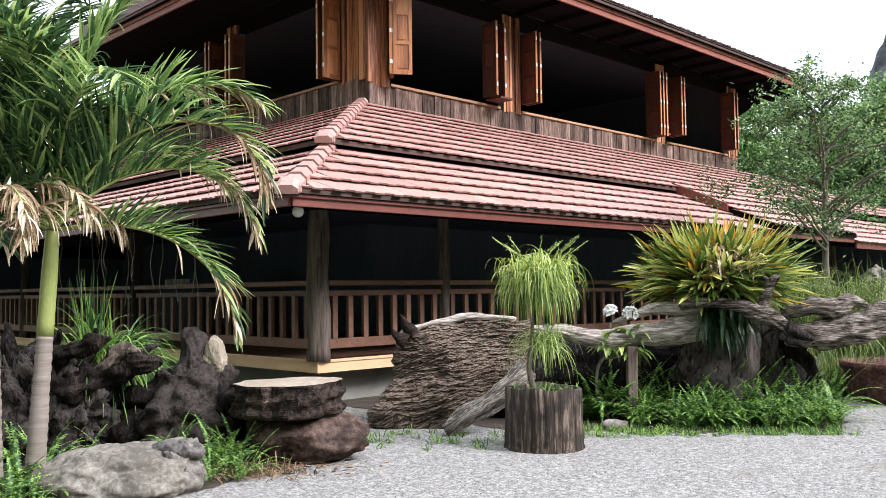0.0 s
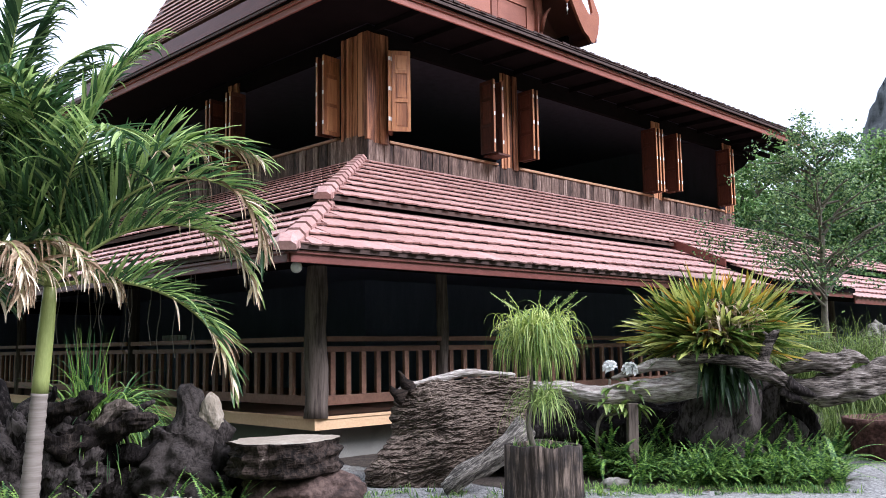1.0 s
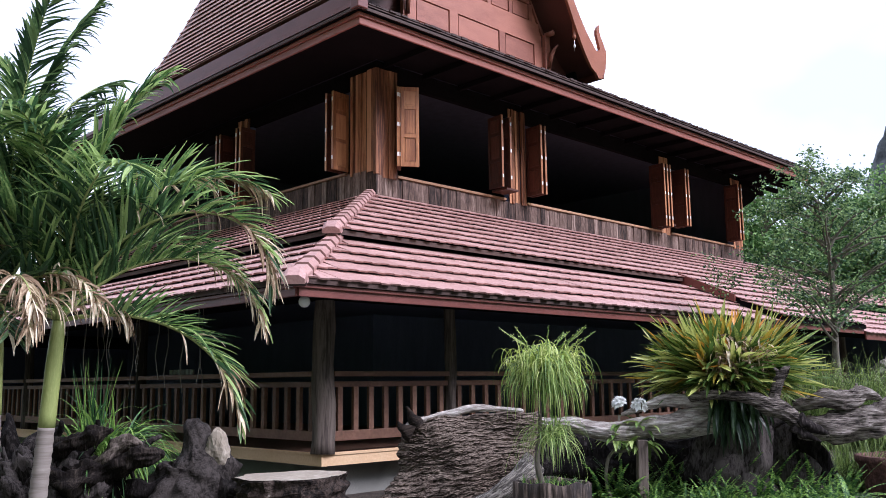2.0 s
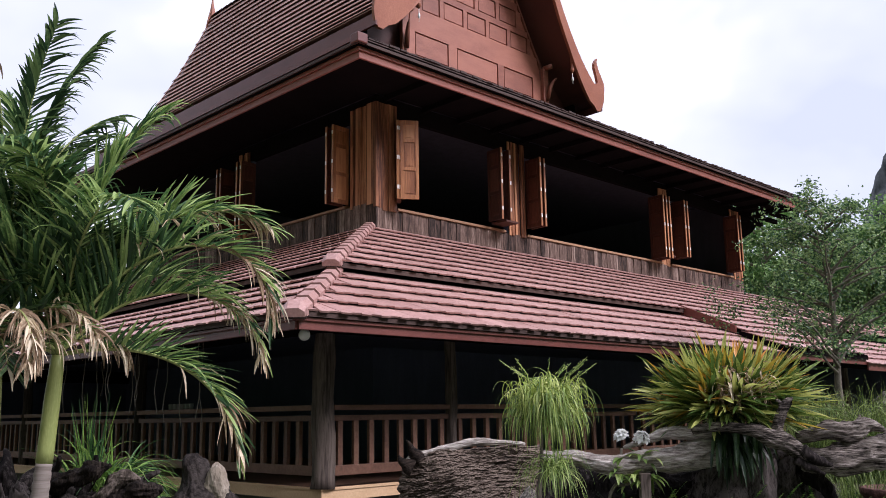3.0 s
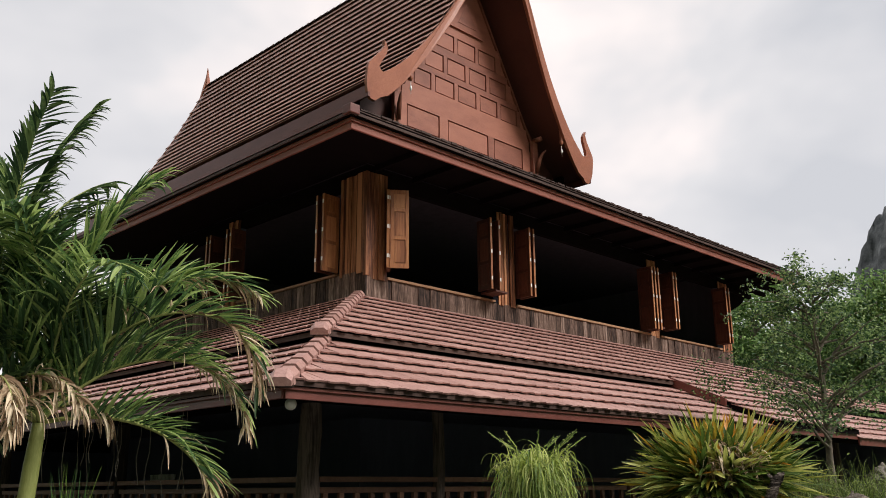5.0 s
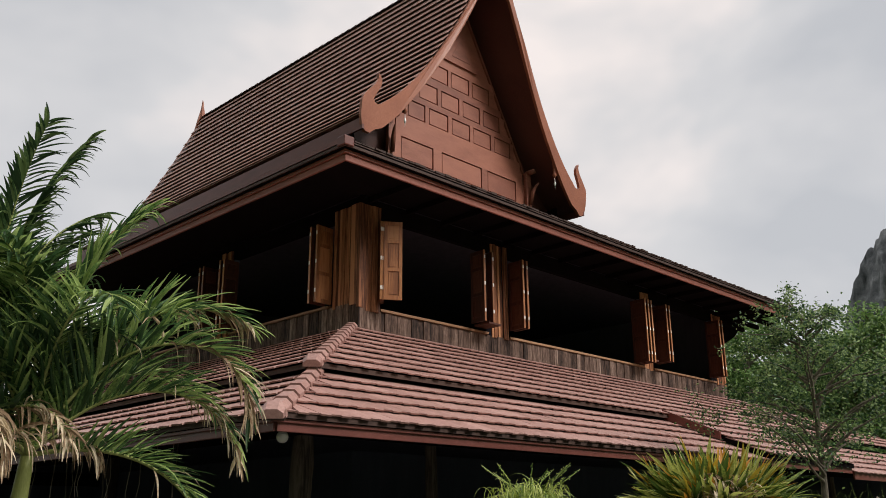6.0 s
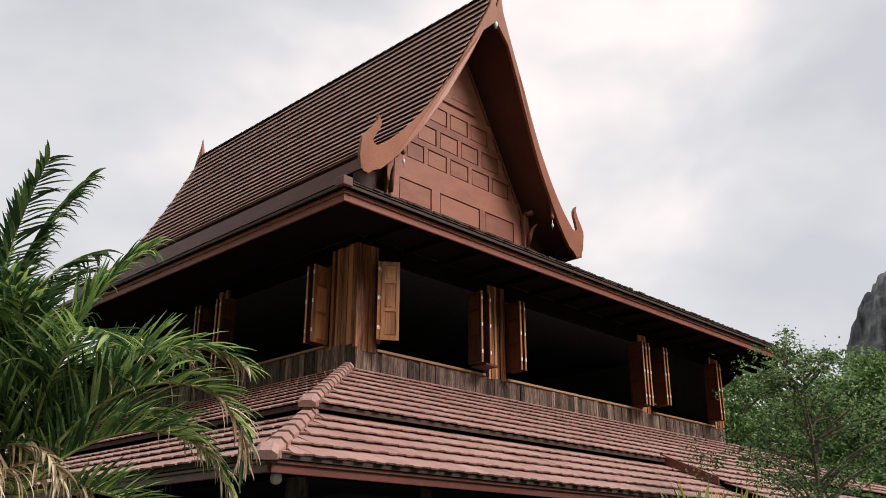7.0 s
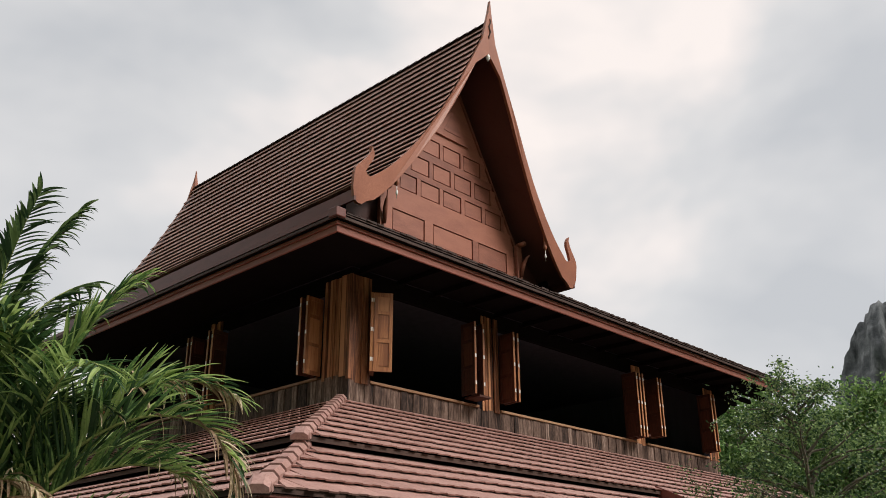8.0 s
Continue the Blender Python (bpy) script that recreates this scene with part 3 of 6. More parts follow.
south = thing("wall_south", (WX, WY, 5.3), "upper wall of reclaimed planks with open windows", "wall", kind="structure")
west = thing("wall_west", (WX, WY, 5.3), "upper wall of reclaimed planks with open windows", "wall", kind="structure")
b = Mesh()
b.box(WX + 0.02, RX, WY + 0.03, WY + 0.15, 5.2, SILL_S - 0.03)
part("backing", b, INSIDE, south)
b = Mesh()
b.box(WX + 0.03, WX + 0.15, WY + 0.15, RY, 5.2, SILL_W - 0.03)
part("backing", b, INSIDE, west)
for x0, x1 in ((5.36, 8.9), (9.72, 16.0), (16.5, 20.35)):
    part("window_sill", Mesh().box(x0, x1, WY - 0.05, WY + 0.16, SILL_S - 0.028, SILL_S + 0.03), SILL, south, bevel=0.006)
for y0, y1 in ((5.6, 9.6), (10.2, 15.5)):
    part("window_sill", Mesh().box(WX - 0.05, WX + 0.16, y0, y1, SILL_W - 0.028, SILL_W + 0.03), SILL, west, bevel=0.006)
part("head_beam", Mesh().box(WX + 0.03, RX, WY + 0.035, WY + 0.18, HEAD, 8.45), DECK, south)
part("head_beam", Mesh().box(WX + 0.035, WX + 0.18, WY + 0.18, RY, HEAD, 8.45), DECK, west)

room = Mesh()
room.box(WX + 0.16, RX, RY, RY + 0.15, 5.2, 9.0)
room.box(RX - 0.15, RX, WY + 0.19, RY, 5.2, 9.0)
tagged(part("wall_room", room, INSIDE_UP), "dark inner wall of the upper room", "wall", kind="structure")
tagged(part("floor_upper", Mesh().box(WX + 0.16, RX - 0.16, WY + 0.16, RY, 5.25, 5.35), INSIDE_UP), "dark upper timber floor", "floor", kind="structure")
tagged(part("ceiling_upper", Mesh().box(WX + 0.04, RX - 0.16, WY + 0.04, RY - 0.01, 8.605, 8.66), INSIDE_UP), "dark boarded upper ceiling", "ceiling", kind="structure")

# piers of upright boards between the windows
board_data = {}


def board(parent, x, y, w, z0, z1, side, mat, nm="plank", proud=0.0):
    key = (round(w, 2), round(z1 - z0, 2), side, mat.name, nm)
    if key not in board_data:
        t = 0.028
        m = Mesh().box(0.003, w - 0.003, 0, t, 0, z1 - z0) if side == "x" else Mesh().box(0, t, 0.003, w - 0.003, 0, z1 - z0)
        board_data[key] = data_of(nm, m, mat)
    return piece(nm, board_data[key], Matrix.Translation((x, y - proud, z0) if side == "x" else (x - proud, y, z0)), parent)


r0 = rng(5)


def boards(parent, s0, s1, z0, z1, side, mat, widths, nm="plank", ragged=0.0, steps=(0.0, 0.006, 0.012)):
    s = s0
    while s < s1 - 0.03:
        w = min(r0.choice(widths), s1 - s)
        lift = r0.choice(steps)
        dz = r0.choice((0.0, -0.02, -0.04)) if ragged else 0.0
        board(parent, *((s, WY) if side == "x" else (WX, s)), round(w, 2), z0 + dz, z1, side, mat, nm, lift)
        s += w


for x0, x1 in ((4.80, 5.34), (9.05, 9.66), (16.02, 16.5), (20.4, 21.08)):
    pm = Mesh().box(x0, x1, WY + 0.035, WY + 0.17, SILL_S - 0.03, HEAD)
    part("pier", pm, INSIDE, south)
    boards(south, x0, x1, SILL_S - 0.07, HEAD + 0.22, "x", PIER, (0.08, 0.11, 0.15), "pier_board", steps=(0.0, 0.02, 0.045))
for y0, y1 in ((4.64, 5.50), (9.62, 10.15), (15.5, 16.4)):
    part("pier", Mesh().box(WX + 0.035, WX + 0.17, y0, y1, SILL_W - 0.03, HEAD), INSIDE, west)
    boards(west, y0, y1, SILL_W - 0.09, HEAD + 0.22, "y", PIER, (0.08, 0.11, 0.15), "pier_board", steps=(0.0, 0.02, 0.045))
part("corner_pier_board", Mesh().box(WX - 0.046, WX + 0.05, WY - 0.046, WY + 0.05, SILL_S - 0.02, HEAD + 0.22), PIER, south, bevel=0.012)
boards(south, WX + 0.02, RX, 5.32, SILL_S - 0.035, "x", PLANK, (0.12, 0.16, 0.19, 0.23), "plank", 1, (0.0, 0.01, 0.022))
boards(west, WY + 0.02, RY, 5.32, SILL_W - 0.035, "y", PLANK, (0.12, 0.16, 0.19, 0.23), "plank", 1, (0.0, 0.01, 0.022))
part("corner_board", Mesh().box(WX - 0.03, WX + 0.02, WY - 0.03, WY + 0.02, 5.32, SILL_S), PLANK, south)


def shutter(foot, leaves, width, height, label):
    """Panelled leaves folded open on one jamb. Each leaf: its foot's shift along the wall and outwards, the way it points in degrees from +x, and its finish."""
    ob = thing("window_shutter", foot, label, "shutter", group="window shutters")
    for dx, dy, a, mat, *plain in leaves:
        m = Matrix.Translation(Vector(foot) + Vector((dx, dy, 0))) @ Matrix.Rotation(radians(a), 4, "Z")
        leaf = Mesh()
        w, h, t = width, height, 0.045
        leaf.obox(m, 0, 0.07, -t / 2, t / 2, 0, h)
        leaf.obox(m, w - 0.07, w, -t / 2, t / 2, 0, h)
        for z0, z1 in ((0, 0.09), (h * 0.36, h * 0.36 + 0.07), (h * 0.72, h * 0.72 + 0.07), (h - 0.09, h)):
            leaf.obox(m, 0.07, w - 0.07, -t / 2, t / 2, z0, z1)
        door = part("leaf", leaf, mat, ob)
        for z0, z1 in ((0.09, h * 0.36), (h * 0.36 + 0.07, h * 0.72), (h * 0.72 + 0.07, h - 0.09)):
            pan = Mesh().obox(m, 0.07, w - 0.07, -0.006, 0.006, z0, z1).obox(m, 0.105, w - 0.105, -0.014, 0.014, z0 + 0.035, z1 - 0.035)
            part("panel", pan, mat, door)
        if plain:
            continue
        # lighter strip paints the light that catches each leaf's outer edge
        part("edge_strip", Mesh().obox(m, w + 0.001, w + 0.014, -t / 2 - 0.006, t / 2 + 0.006, 0, h), SHUTTER, door, "orange-brown edge, light in its colour")
        for z in (0.22, h * 0.5, h - 0.22):
            part("hinge", Mesh().obox(m, w + 0.002, w + 0.022, -0.020, 0.020, z, z + 0.085), HINGE, door, "white metal hinge")
    return ob


SH = 1.76
TEAK = "dark red shutter, shade in its colour, folded open, with white hinges"
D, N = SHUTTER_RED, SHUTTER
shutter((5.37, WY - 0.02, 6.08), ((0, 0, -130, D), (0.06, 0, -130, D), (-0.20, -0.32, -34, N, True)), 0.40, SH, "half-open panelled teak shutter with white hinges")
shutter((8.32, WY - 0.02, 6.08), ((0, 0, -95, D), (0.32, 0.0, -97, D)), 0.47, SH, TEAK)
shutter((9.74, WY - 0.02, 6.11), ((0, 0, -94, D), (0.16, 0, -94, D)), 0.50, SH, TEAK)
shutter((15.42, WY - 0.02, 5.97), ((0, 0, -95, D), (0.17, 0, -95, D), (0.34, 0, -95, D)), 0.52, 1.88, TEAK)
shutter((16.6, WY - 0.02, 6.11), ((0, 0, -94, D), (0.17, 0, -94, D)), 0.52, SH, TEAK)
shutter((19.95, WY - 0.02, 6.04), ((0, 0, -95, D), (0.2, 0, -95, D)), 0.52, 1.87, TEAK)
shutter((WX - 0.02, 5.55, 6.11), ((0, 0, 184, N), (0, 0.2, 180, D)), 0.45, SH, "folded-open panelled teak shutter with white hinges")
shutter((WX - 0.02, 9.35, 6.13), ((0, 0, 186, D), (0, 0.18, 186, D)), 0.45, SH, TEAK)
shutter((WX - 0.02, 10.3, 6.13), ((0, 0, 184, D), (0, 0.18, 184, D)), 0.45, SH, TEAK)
for x in (8.62, 15.75):
    tagged(part("shutter_stop", Mesh().box(x - 0.22, x + 0.22, WY - 0.5, WY - 0.02, 6.03, 6.075), SHUTTER_RED), "dark bracket under a folded shutter", "bracket")

# ================= upper eave with its skirt roof =================
UE = 3.06
URX = 23.15
skirt = thing("roof_skirt", (UE, UE, 8.3), "low skirt roof with red-brown fascia round the upper storey", "roof", kind="structure")


def z_sk(d):
    return 8.58 + (d - 2.95) * 0.5


for flip, far in ((False, URX), (True, RY + 1.0)):
    f = swap if flip else (lambda p: p)
    m = Mesh()
    slab(m, 2.98, 4.75, z_sk, 2.98, far, 4.75, far, 0.07, flip)
    part("deck", m, DECK, skirt)
    m = Mesh()
    lo = [(UE, UE, 8.31), (far, UE, 8.31), (far, UE + 0.045, 8.31), (UE + 0.045, UE + 0.045, 8.31)]
    m.loft([f(p) for p in lo], [f((x, y, 8.45)) for x, y, z in lo])
    part("fascia", m, EAVE_RED, skirt, bevel=0.006)
    m = Mesh()
    lo = [(UE - 0.04, UE - 0.04, 8.455), (far, UE - 0.04, 8.455), (far, UE + 0.03, 8.455), (UE + 0.03, UE + 0.03, 8.455)]
    m.loft([f(p) for p in lo], [f((x, y, 8.535)) for x, y, z in lo])
    part("fascia_moulding", m, EAVE_RED, skirt, bevel=0.006)
    m = Mesh()
    lo = [(2.92, 2.92, 8.545), (far, 2.92, 8.545), (far, 3.1, 8.60), (3.1, 3.1, 8.60)]
    m.loft([f(p) for p in lo], [f((x, y, z + 0.06)) for x, y, z in lo])
    part("tile_edge", m, EDGE_DARK, skirt)
    m = Mesh()
    lo = [(2.95, 2.95, 8.655), (far, 2.95, 8.655), (far, 3.12, 8.70), (3.12, 3.12, 8.70)]
    m.loft([f(p) for p in lo], [f((x, y, z + (0.10 if flip else 0.025))) for x, y, z in lo])
    part("tile_course", m, FASCIA if flip else EDGE_DARK, skirt, "brown tiles along the eave")
ends, rnd_eave = Mesh(), random.Random(77)
x = 3.2
while x < URX - 0.2:
    w = rnd_eave.uniform(0.13, 0.19)
    up, out = rnd_eave.uniform(0.0, 0.035), rnd_eave.uniform(0.0, 0.03)
    ends.box(x, x + w - 0.012, 2.945 - out, 3.14, 8.695, 8.712 + up)
    x += w
part("tile_ends", ends, EDGE_DARK, skirt, "uneven worn tile ends along the eave")
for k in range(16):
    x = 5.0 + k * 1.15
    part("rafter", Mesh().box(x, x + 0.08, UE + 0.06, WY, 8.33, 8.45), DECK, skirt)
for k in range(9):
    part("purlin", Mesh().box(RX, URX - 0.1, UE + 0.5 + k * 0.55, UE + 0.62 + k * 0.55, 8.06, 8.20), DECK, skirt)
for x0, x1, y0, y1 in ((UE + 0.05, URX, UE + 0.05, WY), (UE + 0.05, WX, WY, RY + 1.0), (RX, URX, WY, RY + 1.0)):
    tagged(part("ceiling_eave", Mesh().box(x0, x1, y0, y1, 8.46, 8.475), DECK), "boarded soffit, shade in its near-black", "ceiling", kind="structure")
# near-black sheet added to fill the shaded space at the eave's end
br_pts = [(RX + 0.01, 7.25), (URX - 0.9, 7.75), (URX - 0.3, 8.2), (URX - 0.3, 8.455), (RX + 0.01, 8.455)]
part("eave_bracket", Mesh().loft([(x, WY + 0.1, z) for x, z in br_pts], [(x, WY + 0.16, z) for x, z in br_pts]), DECK, skirt, "near-black sheet added to fill the dark end eave")
cap = Mesh()
cap.box(2.89, 3.14, 2.89, 3.14, 8.56, 8.76)
part("corner_cap", cap, FASCIA, skirt, bevel=0.02)

# ================= main gable roof =================
GX, GHALF, GZ0, GZ1 = 8.10, 4.0, 9.88, 15.95
GY0, GY1 = 3.765, 17.75


def prof(u):
    """Height of the roof at the share u of the way from ridge to eave."""
    return GZ0 + (GZ1 - GZ0) * (1 - u) ** 1.50


def lean(z):
    """The gable boards lean forward towards the top."""
    return 3.75 - 0.11 * (min(z, 13.5) - 10.0) - 0.06 * max(0.0, z - 13.5)


def verge_at(z):
    """Where the roof meets the back of the gable boards."""
    return lean(z) + 0.083


main = thing("roof_main", (GX, GY0, 9.5), "steep concave gable roof with dark brown tiles", "roof", kind="structure")
NU = 28
for s, nm in ((-1, "west"), (1, "east")):
    m = Mesh()
    for k in range(NU):
        u0, u1 = k / NU, (k + 1) / NU
        ya, yc = verge_at(prof(u0)), verge_at(prof(u1))
        a = [(GX + s * GHALF * u0, y, prof(u0) - 0.13) for y in (ya, GY1)] + [(GX + s * GHALF * u0, y, prof(u0) - 0.02) for y in (GY1, ya)]
        c = [(GX + s * GHALF * u1, y, prof(u1) - 0.13) for y in (yc, GY1)] + [(GX + s * GHALF * u1, y, prof(u1) - 0.02) for y in (GY1, yc)]
        m.loft(a, c, caps=k in (0, NU - 1))
    part("slope_deck", m, SOFFIT_RED, main)
    xa, xb = sorted((GX + s * (GHALF - 0.35), GX + s * (GHALF - 0.25)))
    xa2, xb2 = sorted((GX + s * (GHALF + 0.02), GX + s * (GHALF - 0.03)))
    part("eave_fascia", Mesh().box(xa2, xb2, GY0 + 0.02, GY1, GZ0 - 0.30, GZ0 - 0.03), FASCIA, main)
    part("frieze_board", Mesh().box(xa, xb, 4.5, GY1 - 0.1, 8.7, prof((GHALF - 0.25) / GHALF) - 0.1), DECK, main)


HORN = [(3.56, 10.28), (3.65, 10.245), (3.72, 10.26), (3.77, 10.33), (3.69, 10.50), (3.59, 10.68), (3.575, 10.80), (3.62, 10.90), (3.69, 10.97), (3.675, 10.84),
        (3.77, 10.67), (3.92, 10.50), (4.05, 10.34), (4.08, 10.22), (4.08, 9.88), (4.03, 9.68), (3.93, 9.55), (3.80, 9.54), (3.66, 9.66)]


def barge(s, flip_y, depth=0.08):
    """A curved barge board, broad at its foot, where a slim flame rises from it; s: the side of the ridge."""
    top, bot = [], []
    for k in range(29):
        x = 3.46 * k / 28
        z = prof(x / GHALF) + 0.03 + 0.11 * max(0.0, x - 2.0)
        top.append((x, z))
        bot.append((x, z - (0.95 - 0.62 * min(1.0, x / 0.5) + 0.05 * min(x, 2.5) + 0.17 * max(0.0, (x - 2.5)))))
    foot = HORN if not flip_y else [(3.85, prof(0.96) + 0.06), (3.85, prof(0.96) - 0.3)]
    outline = [(0.0, 16.68), (0.06, 16.3), (0.14, 15.95)] + [p for p in top if p[0] > 0.2] + foot + bot[::-1]
    front = [(GX + s * x, lean(z) if not flip_y else GY1 + 0.05, z) for x, z in outline]
    back = [(x, y + depth, z) for x, y, z in front]
    if s < 0:
        front, back = front[::-1], back[::-1]
    return Mesh().loft(front, back)


for s in (-1, 1):
    part("barge_board", barge(s, False), BARGE, main, "orange-brown curved barge board ending in a horn")
    part("barge_board", barge(s, True), BARGE, main, "orange-brown curved barge board ending in a horn")
for y0 in (GY1 + 0.02,):
    fin = Mesh()
    fin.tube([(GX, y0, 15.9), (GX, y0 + 0.05, 16.3), (GX, y0 + 0.1, 16.75)], [0.12, 0.07, 0.01], 8)
    part("finial", fin, BARGE, main)

orn = Mesh()
orn.tube([(GX + 0.03 * math.sin(3 * q), lean(16.1 - 0.16 * q) - 0.012, 16.1 - 0.16 * q) for q in [k * 0.5 for k in range(9)]], [0.012, 0.02, 0.014, 0.02, 0.014, 0.024, 0.014, 0.02, 0.008], 8)
part("carved_scroll", orn, EDGE_DARK, main, "dark carved scroll below the peak", smooth=True)
bell = Mesh()
bell.tube([(GX + 0.0, lean(15.1) + 0.04, z) for z in (15.22, 15.06, 14.97, 14.90, 14.80)], [0.012, 0.014, 0.055, 0.06, 0.008], 12)
part("bell", bell, HINGE, main, "small white bell hanging below the peak", smooth=True)

# gable wall
gable = thing("wall_gable", (GX, 4.66, 9.4), "red-brown panelled timber gable", "wall", kind="structure")
GWY = 4.66


def half_at(z):
    """Half the width of the gable's straight-sided triangle."""
    return max(0.0, min(2.42, (14.88 - z) / 1.75))


pts = [(GX - 2.45, 9.2), (GX - 2.45, 10.62), (GX, 14.9), (GX + 2.45, 10.62), (GX + 2.45, 9.2)]
part("backing", Mesh().loft([(x, GWY, z) for x, z in pts][::-1], [(x, GWY + 0.12, z) for x, z in pts][::-1]), GABLE, gable)
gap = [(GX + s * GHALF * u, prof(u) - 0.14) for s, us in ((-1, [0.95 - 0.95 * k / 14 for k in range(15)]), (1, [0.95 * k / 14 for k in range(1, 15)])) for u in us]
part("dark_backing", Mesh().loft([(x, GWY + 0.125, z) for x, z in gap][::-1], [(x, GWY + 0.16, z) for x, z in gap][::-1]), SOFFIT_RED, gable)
for s in (-1, 1):
    strip = [(GX + s * x, z) for x, z in ((2.43, 10.60), (2.50, 10.60), (0.10, 14.86), (0.03, 14.86))]
    part("edge_moulding", Mesh().loft([(x, GWY - 0.055, z) for x, z in strip][::s], [(x, GWY - 0.001, z) for x, z in strip][::s]), GABLE, gable)


gw = [(9.70, 10.28, [(-2.13, -1.04), (-0.75, 0.73), (0.95, 2.10)])]
for z0, z1, c0, pitch, w in ((10.88, 11.34, -0.035, 0.81, 0.68), (11.50, 11.97, -0.42, 0.79, 0.66), (12.18, 12.64, -0.04, 0.79, 0.67)):
    hw = half_at(z1 + 0.10) - 0.06
    spans = [(max(-hw, c0 + pitch * k - w / 2), min(hw, c0 + pitch * k + w / 2)) for k in range(-4, 5)]
    gw.append((z0, z1, [(a, c) for a, c in spans if c - a > 0.12]))
zs = 9.2
for z0, z1, spans in gw:
    hw = half_at(z0 + 0.02) + 0.02
    part("rail", Mesh().box(GX - hw, GX + hw, GWY - 0.05, GWY - 0.002, zs, z0), GABLE, gable)
    ends = [-half_at(z1) - 0.02] + [v for sp in spans for v in sp] + [half_at(z1) + 0.02]
    for a, c in zip(ends[::2], ends[1::2]):
        if c - a > 0.01:
            part("stile", Mesh().box(GX + a, GX + c, GWY - 0.05, GWY - 0.002, z0, z1), GABLE, gable)
    for a, c in spans:
        m = Mesh()
        m.loft([(GX + x, GWY - 0.002, z) for x, z in ((a + 0.02, z0 + 0.02), (c - 0.02, z0 + 0.02), (c - 0.02, z1 - 0.02), (a + 0.02, z1 - 0.02))],
               [(GX + x, GWY - 0.038, z) for x, z in ((a + 0.035, z0 + 0.035), (c - 0.035, z0 + 0.035), (c - 0.035, z1 - 0.035), (a + 0.035, z1 - 0.035))])
        part("panel", m, GABLE, gable)
    zs = z1
top_rail = [(-half_at(zs) - 0.02, zs), (half_at(zs) + 0.02, zs), (half_at(12.84), 12.84), (-half_at(12.84), 12.84)]
part("rail", Mesh().loft([(GX + x, GWY - 0.002, z) for x, z in top_rail], [(GX + x, GWY - 0.05, z) for x, z in top_rail]), GABLE, gable)
for grow, y0, y1 in ((1.0, 0.002, 0.05), (0.55, 0.05, 0.062)):
    tri = [(-0.62 * grow, 13.36 - 0.42 * grow), (0.62 * grow, 13.36 - 0.42 * grow), (0.0, 13.36 + 0.72 * grow)]
    part("peak_panel", Mesh().loft([(GX + x, GWY - y0, z) for x, z in tri], [(GX + x, GWY - y1, z) for x, z in tri]), GABLE, gable)
for s in (-1, 1):
    part("corner_post", Mesh().box(GX + s * 2.52 - 0.1, GX + s * 2.52 + 0.1, GWY - 0.16, GWY - 0.052, 9.2, 10.6), GABLE, gable, bevel=0.01)
    bk = Mesh()
    q = [(GX + s * 2.52, GWY - 0.2, 9.7), (GX + s * 2.56, GWY - 0.26, 10.05), (GX + s * 2.60, GWY - 0.34, 10.22), (GX + s * 2.64, GWY - 0.42, 10.30)]
    bk.tube(q, [0.045, 0.06, 0.04, 0.015], 10)
    part("bracket", bk, GABLE, gable, "carved curved eave bracket", smooth=True)
    bk = Mesh()
    bk.tube([(GX + s * 2.52, GWY - 0.36, 10.62), (GX + s * 2.52, GWY - 0.1, 10.62)], [0.07, 0.07], 12)
    part("beam_end", bk, GABLE, gable, smooth=True)
    pd = Mesh()
    px_ = GX + s * 2.76
    pd.tube([(px_, 3.80, z) for z in (10.84, 10.62, 10.50, 10.42, 10.38, 10.34)], [0.05, 0.045, 0.04, 0.06, 0.035, 0.008], 8)
    hung = part("pendant", pd, BARGE, main, "small turned wooden pendant", smooth=True)
    drop = Mesh()
    drop.tube([(px_, 3.80, z) for z in (10.34, 10.25, 10.22, 10.17, 10.13, 10.12, 10.03)], [0.007, 0.007, 0.022, 0.032, 0.022, 0.007, 0.005], 10)
    part("bell", drop, HINGE, hung, "small pale metal bell", smooth=True)

# ================= garden =================
RIGHT = Vector((0.709, -0.705, 0.0))     # across the yard
AWAY = Vector((0.705, 0.709, 0.0))       # towards the house


def spot(base, right=0.0, away=0.0, up=0.0):
    return Vector(base) + RIGHT * right + AWAY * away + Vector((0, 0, up))


def heading(az, el):
    """A way by its angle from the yard's right-hand side and its rise, in degrees."""
    a, e = radians(az), radians(el)
    return (RIGHT * math.cos(a) + AWAY * math.sin(a)) * math.cos(e) + Vector((0, 0, math.sin(e)))


